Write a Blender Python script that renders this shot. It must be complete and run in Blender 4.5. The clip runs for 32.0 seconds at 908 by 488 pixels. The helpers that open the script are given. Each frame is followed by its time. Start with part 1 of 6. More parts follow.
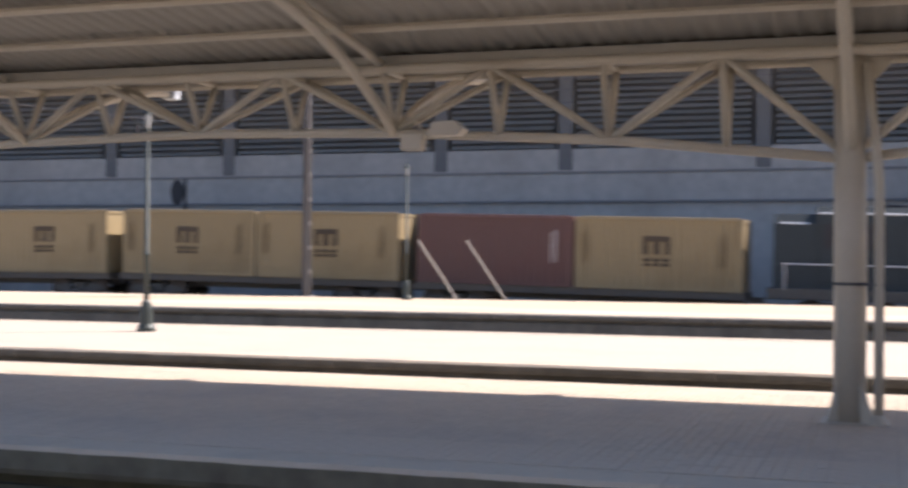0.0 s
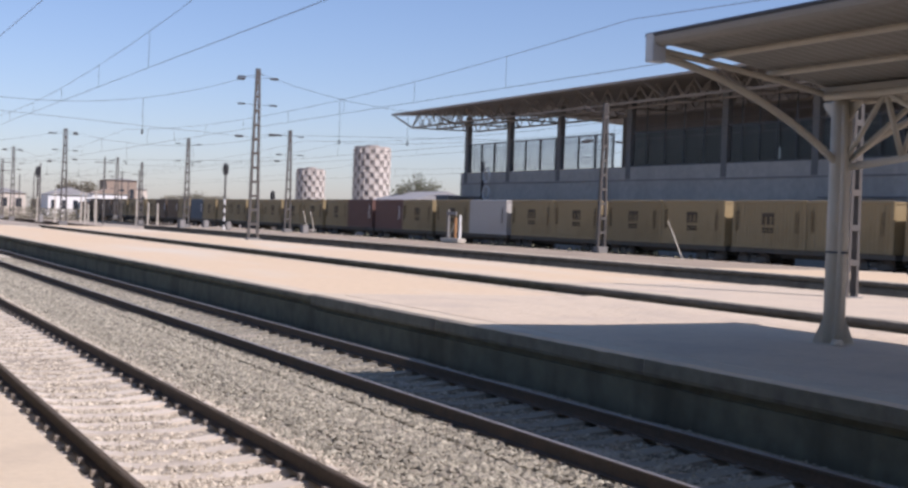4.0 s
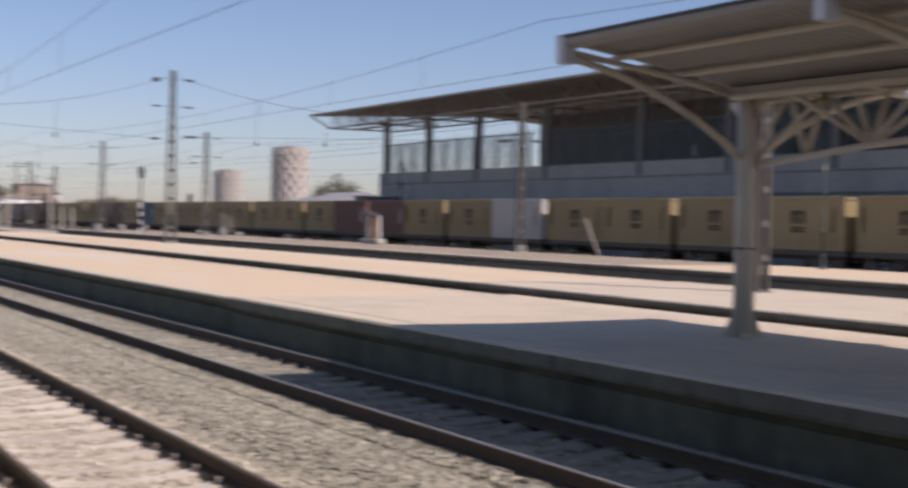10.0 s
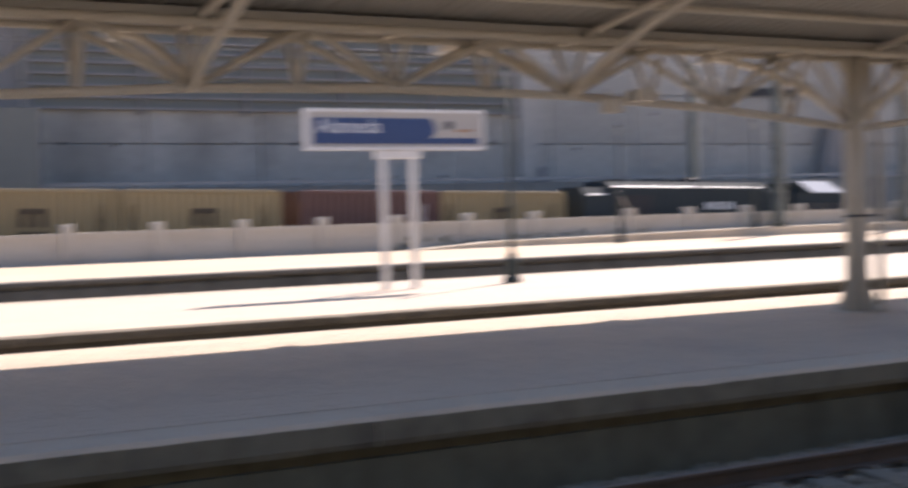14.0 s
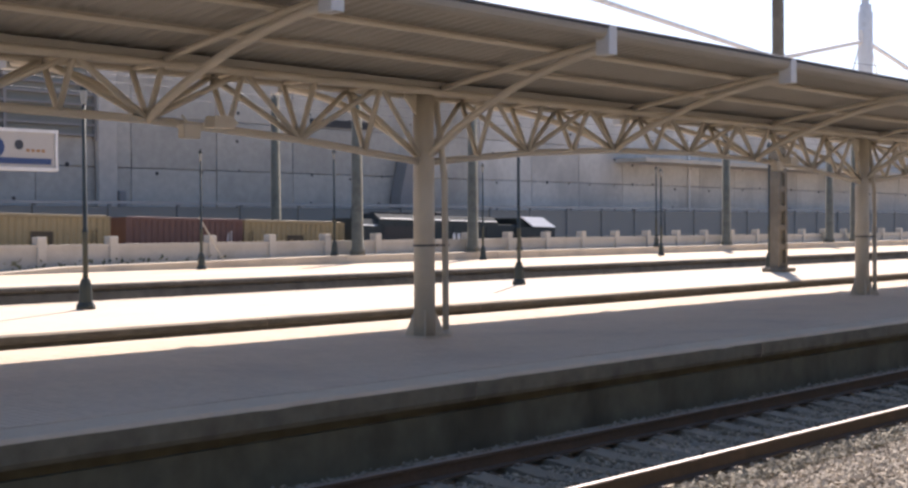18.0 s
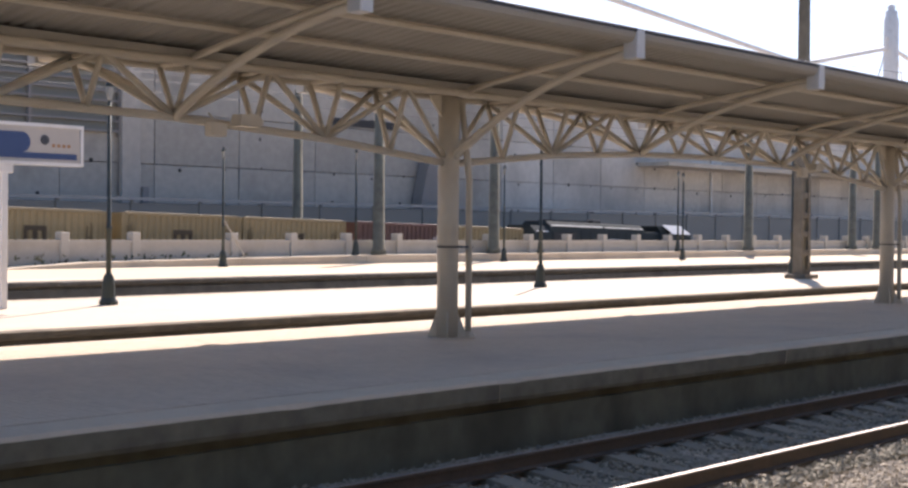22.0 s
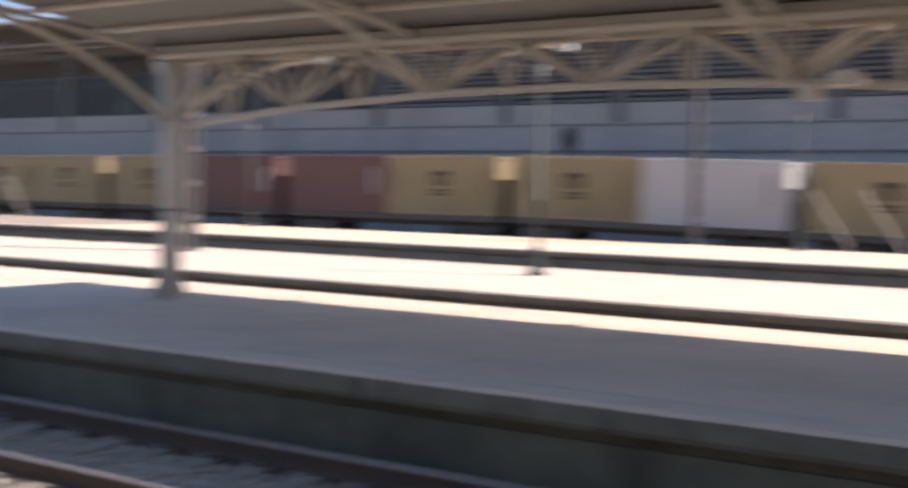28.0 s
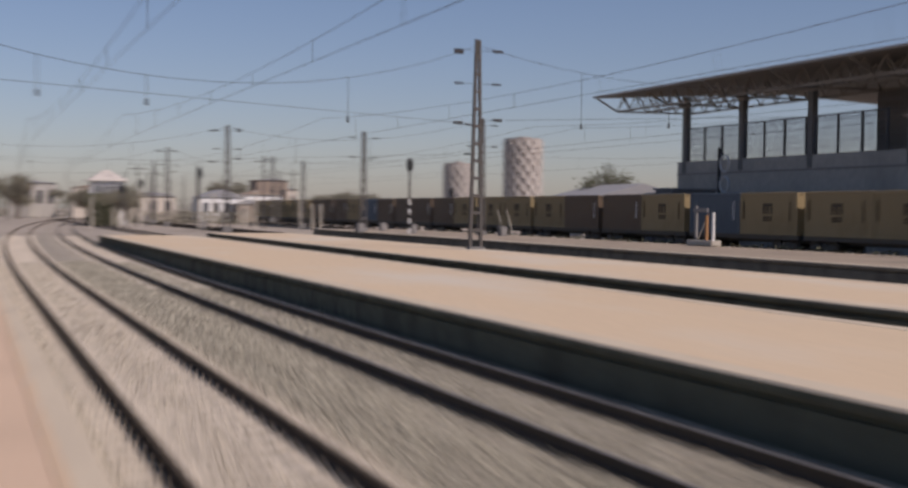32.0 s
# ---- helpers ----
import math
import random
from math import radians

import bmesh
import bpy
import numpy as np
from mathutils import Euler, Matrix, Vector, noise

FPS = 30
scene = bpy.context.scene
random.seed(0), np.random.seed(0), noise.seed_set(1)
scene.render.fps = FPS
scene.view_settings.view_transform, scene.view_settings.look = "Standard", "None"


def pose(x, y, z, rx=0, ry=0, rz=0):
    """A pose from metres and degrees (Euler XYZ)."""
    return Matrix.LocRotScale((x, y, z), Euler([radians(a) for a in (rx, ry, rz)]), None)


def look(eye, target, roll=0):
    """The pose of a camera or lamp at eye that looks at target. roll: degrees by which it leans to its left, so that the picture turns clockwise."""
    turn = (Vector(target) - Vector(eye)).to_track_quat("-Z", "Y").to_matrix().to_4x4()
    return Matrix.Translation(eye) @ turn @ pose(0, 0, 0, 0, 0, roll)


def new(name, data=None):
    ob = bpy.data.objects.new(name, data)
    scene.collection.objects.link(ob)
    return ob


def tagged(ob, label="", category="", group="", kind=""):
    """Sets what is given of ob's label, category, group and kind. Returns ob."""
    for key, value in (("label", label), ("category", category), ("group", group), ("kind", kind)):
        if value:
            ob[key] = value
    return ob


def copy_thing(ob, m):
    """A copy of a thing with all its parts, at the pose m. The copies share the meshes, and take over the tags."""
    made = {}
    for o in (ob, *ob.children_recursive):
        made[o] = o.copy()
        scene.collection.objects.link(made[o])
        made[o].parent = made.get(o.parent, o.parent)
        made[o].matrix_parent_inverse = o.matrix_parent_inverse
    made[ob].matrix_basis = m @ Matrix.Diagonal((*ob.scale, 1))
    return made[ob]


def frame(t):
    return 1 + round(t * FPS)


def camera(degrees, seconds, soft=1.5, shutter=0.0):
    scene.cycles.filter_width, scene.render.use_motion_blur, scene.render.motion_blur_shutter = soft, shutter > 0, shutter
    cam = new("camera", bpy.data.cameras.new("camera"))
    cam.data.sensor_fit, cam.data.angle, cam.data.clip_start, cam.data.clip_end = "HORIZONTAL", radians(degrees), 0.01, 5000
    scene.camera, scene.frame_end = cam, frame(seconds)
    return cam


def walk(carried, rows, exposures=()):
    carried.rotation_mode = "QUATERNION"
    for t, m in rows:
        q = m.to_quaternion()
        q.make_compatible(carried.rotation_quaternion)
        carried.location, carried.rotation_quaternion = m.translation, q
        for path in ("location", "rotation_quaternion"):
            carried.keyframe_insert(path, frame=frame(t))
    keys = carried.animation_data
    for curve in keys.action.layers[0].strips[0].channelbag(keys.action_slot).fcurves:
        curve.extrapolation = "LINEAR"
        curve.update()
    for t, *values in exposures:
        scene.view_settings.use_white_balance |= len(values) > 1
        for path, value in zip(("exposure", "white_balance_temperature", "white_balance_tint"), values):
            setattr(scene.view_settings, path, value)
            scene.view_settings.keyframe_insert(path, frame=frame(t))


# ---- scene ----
cam = camera(38.43, 32.0, soft=2.6, shutter=0.9)


def eye(x, y, z, yaw, pitch, roll):
    """A camera pose: yaw to the left of +y, pitch up, roll as look() leans."""
    a, b = radians(yaw), radians(pitch)
    ahead = Vector((-math.sin(a) * math.cos(b), math.cos(a) * math.cos(b), math.sin(b)))
    return look((x, y, z), Vector((x, y, z)) + ahead, roll)


PATH = [
    (0.0, eye(-0.05, 0.19, 1.61, 18.61, 0.45, 0.33)),
    (0.5, eye(-0.06, 0.18, 1.61, 22.68, 0.33, 0.65)),
    (1.0, eye(-0.08, 0.14, 1.62, 28.58, -0.08, 0.84)),
    (1.5, eye(-0.09, 0.09, 1.61, 34.78, -0.23, 0.96)),
    (2.0, eye(-0.16, 0.06, 1.62, 41.70, -0.50, 1.32)),
    (2.5, eye(-0.12, -0.01, 1.60, 49.09, -0.57, 2.07)),
    (3.0, eye(-0.14, -0.03, 1.59, 56.42, -0.61, 2.19)),
    (3.5, eye(-0.17, -0.05, 1.60, 61.43, -0.77, 2.07)),
    (4.0, eye(-0.18, -0.05, 1.58, 63.57, -0.97, 2.11)),
    (4.5, eye(-0.14, -0.06, 1.59, 63.91, -0.98, 2.19)),
    (6.5, eye(-0.18, -0.06, 1.59, 65.42, -1.51, 2.51)),
    (7.0, eye(-0.18, -0.07, 1.59, 65.54, -1.66, 2.52)),
    (7.5, eye(-0.15, -0.10, 1.59, 66.04, -1.60, 2.53)),
    (8.0, eye(-0.14, -0.11, 1.59, 66.02, -1.72, 2.61)),
    (8.5, eye(-0.13, -0.13, 1.58, 66.01, -1.87, 2.00)),
    (9.0, eye(-0.12, -0.13, 1.60, 65.42, -1.97, 1.52)),
    (9.5, eye(-0.06, -0.12, 1.60, 63.85, -1.17, 1.46)),
    (10.0, eye(-0.01, -0.07, 1.60, 60.07, -0.87, 1.40)),
    (10.5, eye(-0.00, -0.02, 1.60, 52.49, -1.05, 1.69)),
    (11.0, eye(0.04, 0.02, 1.62, 40.71, -0.78, 1.24)),
    (12.0, eye(0.17, 0.04, 1.66, 20.26, -1.36, 0.48)),
    (12.5, eye(0.10, 0.20, 1.67, 7.78, -1.64, -0.39)),
    (13.0, eye(-0.00, 0.17, 1.64, -8.07, -2.10, -0.32)),
    (13.5, eye(0.06, 0.18, 1.63, -19.80, -2.14, -1.13)),
    (14.0, eye(0.09, 0.17, 1.61, -28.87, -1.62, -1.48)),
    (14.5, eye(0.06, 0.12, 1.61, -37.69, -1.34, -1.01)),
    (15.0, eye(0.09, 0.08, 1.61, -44.10, -1.20, -0.84)),
    (15.5, eye(0.07, 0.05, 1.60, -46.49, -1.06, -0.67)),
    (17.5, eye(0.09, 0.03, 1.60, -47.18, -0.90, -0.28)),
    (18.0, eye(0.09, 0.02, 1.60, -47.05, -0.71, -0.38)),
    (18.5, eye(0.09, 0.03, 1.60, -46.99, -0.83, -0.09)),
    (19.0, eye(0.09, 0.05, 1.61, -46.92, -0.85, -0.33)),
    (19.5, eye(0.10, 0.05, 1.61, -47.03, -0.84, -0.10)),
    (20.0, eye(0.08, 0.05, 1.60, -46.52, -0.69, 0.15)),
    (20.5, eye(0.08, 0.05, 1.60, -46.43, -0.91, 0.16)),
    (21.0, eye(0.08, 0.06, 1.61, -46.30, -0.93, 0.27)),
    (21.5, eye(0.08, 0.07, 1.61, -46.33, -0.85, 0.36)),
    (22.0, eye(0.07, 0.08, 1.61, -46.18, -0.67, 0.51)),
    (22.5, eye(0.07, 0.06, 1.61, -46.21, -0.58, 0.37)),
    (23.0, eye(0.07, 0.06, 1.61, -46.27, -0.48, 0.22)),
    (23.5, eye(0.07, 0.06, 1.61, -46.23, -0.48, 0.20)),
    (24.0, eye(0.07, 0.06, 1.61, -46.29, -0.38, 0.25)),
    (24.5, eye(0.06, 0.05, 1.60, -46.06, -0.46, 0.17)),
    (25.0, eye(0.05, 0.07, 1.60, -44.03, -0.25, 0.01)),
    (25.5, eye(0.09, 0.07, 1.60, -36.32, -0.14, 0.25)),
    (27.5, eye(0.05, -0.01, 1.65, 20.21, -1.37, 0.51)),
    (28.0, eye(-0.01, 0.07, 1.66, 35.48, -2.17, 1.28)),
    (28.5, eye(-0.06, 0.07, 1.64, 48.53, -1.72, 1.56)),
    (29.0, eye(0.01, 0.04, 1.59, 62.58, -0.76, 2.78)),
    (29.5, eye(0.07, -0.04, 1.56, 69.49, -0.43, 3.26)),
    (30.0, eye(0.04, -0.07, 1.56, 74.80, -0.48, 3.63)),
    (30.5, eye(0.02, -0.08, 1.57, 75.19, -0.92, 3.51)),
    (31.0, eye(-0.02, -0.07, 1.57, 74.21, -0.91, 3.33)),
    (31.2, eye(-0.25, -0.06, 1.57, 73.90, -0.93, 3.30)),
    (31.3, eye(-0.70, -0.06, 1.57, 73.60, -0.95, 3.20)),
    (31.4, eye(-1.70, -0.05, 1.58, 73.40, -0.98, 3.05)),
    (31.5, eye(-3.30, -0.03, 1.60, 73.20, -1.00, 2.90)),
    (31.6, eye(-5.60, 0.00, 1.62, 72.70, -1.05, 2.70)),
    (31.7, eye(-8.40, 0.07, 1.66, 72.00, -1.12, 2.40)),
    (31.8, eye(-11.50, 0.15, 1.73, 71.20, -1.22, 2.00)),
    (31.9, eye(-14.70, 0.25, 1.82, 70.30, -1.33, 1.40)),
    (32.0, eye(-17.90, 0.38, 1.93, 69.30, -1.42, 0.75)),
]
walk(cam, PATH, exposures=[
    (0.0, 0.93, 6750, 12), (2.0, 0.97, 6850, 12), (3.0, 0.75, 6600, 12), (3.5, 0.45, 6450, 12), (4.0, 0.22, 6500, 13), (7.0, 0.06, 6900, 14), (8.0, 0.06, 6950, 14), (9.5, 0.0, 7150, 15),
    (10.2, 0.1, 6800, 13), (10.6, 0.45, 7050, 14), (11.0, 0.84, 7250, 15), (12.0, 0.87, 7050, 15), (13.0, 0.86, 6850, 14), (14.0, 0.84, 6950, 13), (20.0, 0.88, 7100, 12), (25.0, 0.84, 7100, 12), (28.0, 0.9, 6850, 13), (29.0, 0.74, 6400, 11), (29.6, 0.15, 6400, 12), (30.0, -0.14, 6400, 12), (31.0, -0.45, 6450, 12), (32.0, -0.51, 7050, 14)])
# ---- light ----
SUN = Vector((0.85, 0.545, 1.0)).normalized()
world = bpy.data.worlds.new("sky")
scene.world = world
world.use_nodes = True
wn = world.node_tree
sky = wn.nodes.new("ShaderNodeTexSky")
sky.sky_type = "NISHITA"
sky.sun_disc = False
sky.sun_elevation = math.asin(SUN.z)
sky.sun_rotation = math.atan2(SUN.x, SUN.y)
sky.air_density, sky.dust_density, sky.ozone_density = 1.0, 0.6, 4.5
haze = wn.nodes.new("ShaderNodeMix")
haze.data_type, haze.blend_type = "RGBA", "MULTIPLY"
haze.inputs[0].default_value = 1.0
up, height, air = wn.nodes.new("ShaderNodeTexCoord"), wn.nodes.new("ShaderNodeSeparateXYZ"), wn.nodes.new("ShaderNodeMapRange")
air.interpolation_type = "SMOOTHSTEP"
air.inputs[1].default_value, air.inputs[2].default_value = 0.0, 0.7
low_air = wn.nodes.new("ShaderNodeMix")
low_air.data_type = "RGBA"
low_air.inputs[6].default_value, low_air.inputs[7].default_value = (1.045, 0.975, 1.105, 1), (0.99, 0.99, 1.0, 1)
wn.links.new(up.outputs["Generated"], height.inputs[0])
wn.links.new(height.outputs[2], air.inputs[0])
wn.links.new(air.outputs[0], low_air.inputs[0])
wn.links.new(low_air.outputs[2], haze.inputs[7])
wn.links.new(sky.outputs[0], haze.inputs[6])
wn.links.new(haze.outputs[2], wn.nodes["Background"].inputs[0])
wn.nodes["Background"].inputs[1].default_value = 0.105
sun_data = bpy.data.lights.new("sun", "SUN")
sun_data.energy, sun_data.angle, sun_data.color = 5.0, radians(0.9), (1.0, 0.91, 0.90)
sun = new("sun", sun_data)
sun.matrix_world = look(SUN * 60, (0, 0, 0))


# ---- materials ----
def surface(name, base, rough=0.8, metal=0.0, var=0.15, scale=3.0, fine=40.0, bump=0.2, depth=0.01, stain=None, amount=0.35,
            stretch=(1, 1, 1), per_object=0.0, spec=0.4, per_island=0.0, grid=None):
    """A painted, mineral or metal surface: two scales of noise in the colour, fine relief, stains of a second colour."""
    m = bpy.data.materials.new(name)
    m.use_nodes = True
    nt = m.node_tree
    n, l = nt.nodes, nt.links
    b = n["Principled BSDF"]
    b.inputs["Roughness"].default_value, b.inputs["Metallic"].default_value = rough, metal
    b.inputs["Specular IOR Level"].default_value = spec
    co = n.new("ShaderNodeTexCoord")
    mp = n.new("ShaderNodeMapping")
    mp.inputs["Scale"].default_value = stretch
    l.new(co.outputs["Object"], mp.inputs["Vector"])
    big, small = n.new("ShaderNodeTexNoise"), n.new("ShaderNodeTexNoise")
    big.inputs["Scale"].default_value, small.inputs["Scale"].default_value = scale, fine
    big.inputs["Detail"].default_value, small.inputs["Detail"].default_value = 5, 3
    l.new(mp.outputs[0], big.inputs["Vector"])
    l.new(co.outputs["Object"], small.inputs["Vector"])
    dark = [c * (1 - var) for c in base]
    light = [min(1, c * (1 + var)) for c in base]
    r1 = n.new("ShaderNodeMix")
    r1.data_type = "RGBA"
    r1.inputs[6].default_value, r1.inputs[7].default_value = (*dark, 1), (*light, 1)
    l.new(small.outputs["Fac"], r1.inputs[0])
    out = r1.outputs[2]
    if stain:
        ramp = n.new("ShaderNodeMapRange")
        ramp.inputs[1].default_value, ramp.inputs[2].default_value = 0.48, 0.72
        ramp.inputs[4].default_value = amount
        l.new(big.outputs["Fac"], ramp.inputs[0])
        r2 = n.new("ShaderNodeMix")
        r2.data_type = "RGBA"
        l.new(ramp.outputs[0], r2.inputs[0])
        l.new(out, r2.inputs[6])
        r2.inputs[7].default_value = (*stain, 1)
        out = r2.outputs[2]
    if grid:
        tiles = n.new("ShaderNodeTexBrick")
        tiles.offset = 0.0
        tiles.inputs["Scale"].default_value = 1.0
        tiles.inputs["Brick Width"].default_value, tiles.inputs["Row Height"].default_value = grid
        tiles.inputs["Mortar Size"].default_value, tiles.inputs["Mortar Smooth"].default_value = 0.007, 0.6
        l.new(co.outputs["Object"], tiles.inputs["Vector"])
        r3 = n.new("ShaderNodeMix")
        r3.data_type = "RGBA"
        half = n.new("ShaderNodeMath")
        half.operation = "MULTIPLY"
        half.inputs[1].default_value = 0.55
        l.new(tiles.outputs["Fac"], half.inputs[0])
        l.new(half.outputs[0], r3.inputs[0])
        l.new(out, r3.inputs[6])
        r3.inputs[7].default_value = (*[c * 0.5 for c in base], 1)
        out = r3.outputs[2]
    if per_object or per_island:
        info = n.new("ShaderNodeNewGeometry" if per_island else "ShaderNodeObjectInfo")
        per_object = per_object or per_island
        hs = n.new("ShaderNodeHueSaturation")
        mr = n.new("ShaderNodeMapRange")
        mr.inputs[3].default_value, mr.inputs[4].default_value = 1 - per_object, 1 + per_object
        l.new(info.outputs["Random Per Island" if per_island else "Random"], mr.inputs[0])
        l.new(mr.outputs[0], hs.inputs["Value"])
        l.new(out, hs.inputs["Color"])
        out = hs.outputs[0]
    l.new(out, b.inputs["Base Color"])
    if bump:
        bp = n.new("ShaderNodeBump")
        bp.inputs["Strength"].default_value, bp.inputs["Distance"].default_value = bump, depth
        l.new(small.outputs["Fac"], bp.inputs["Height"])
        l.new(bp.outputs[0], b.inputs["Normal"])
    return m


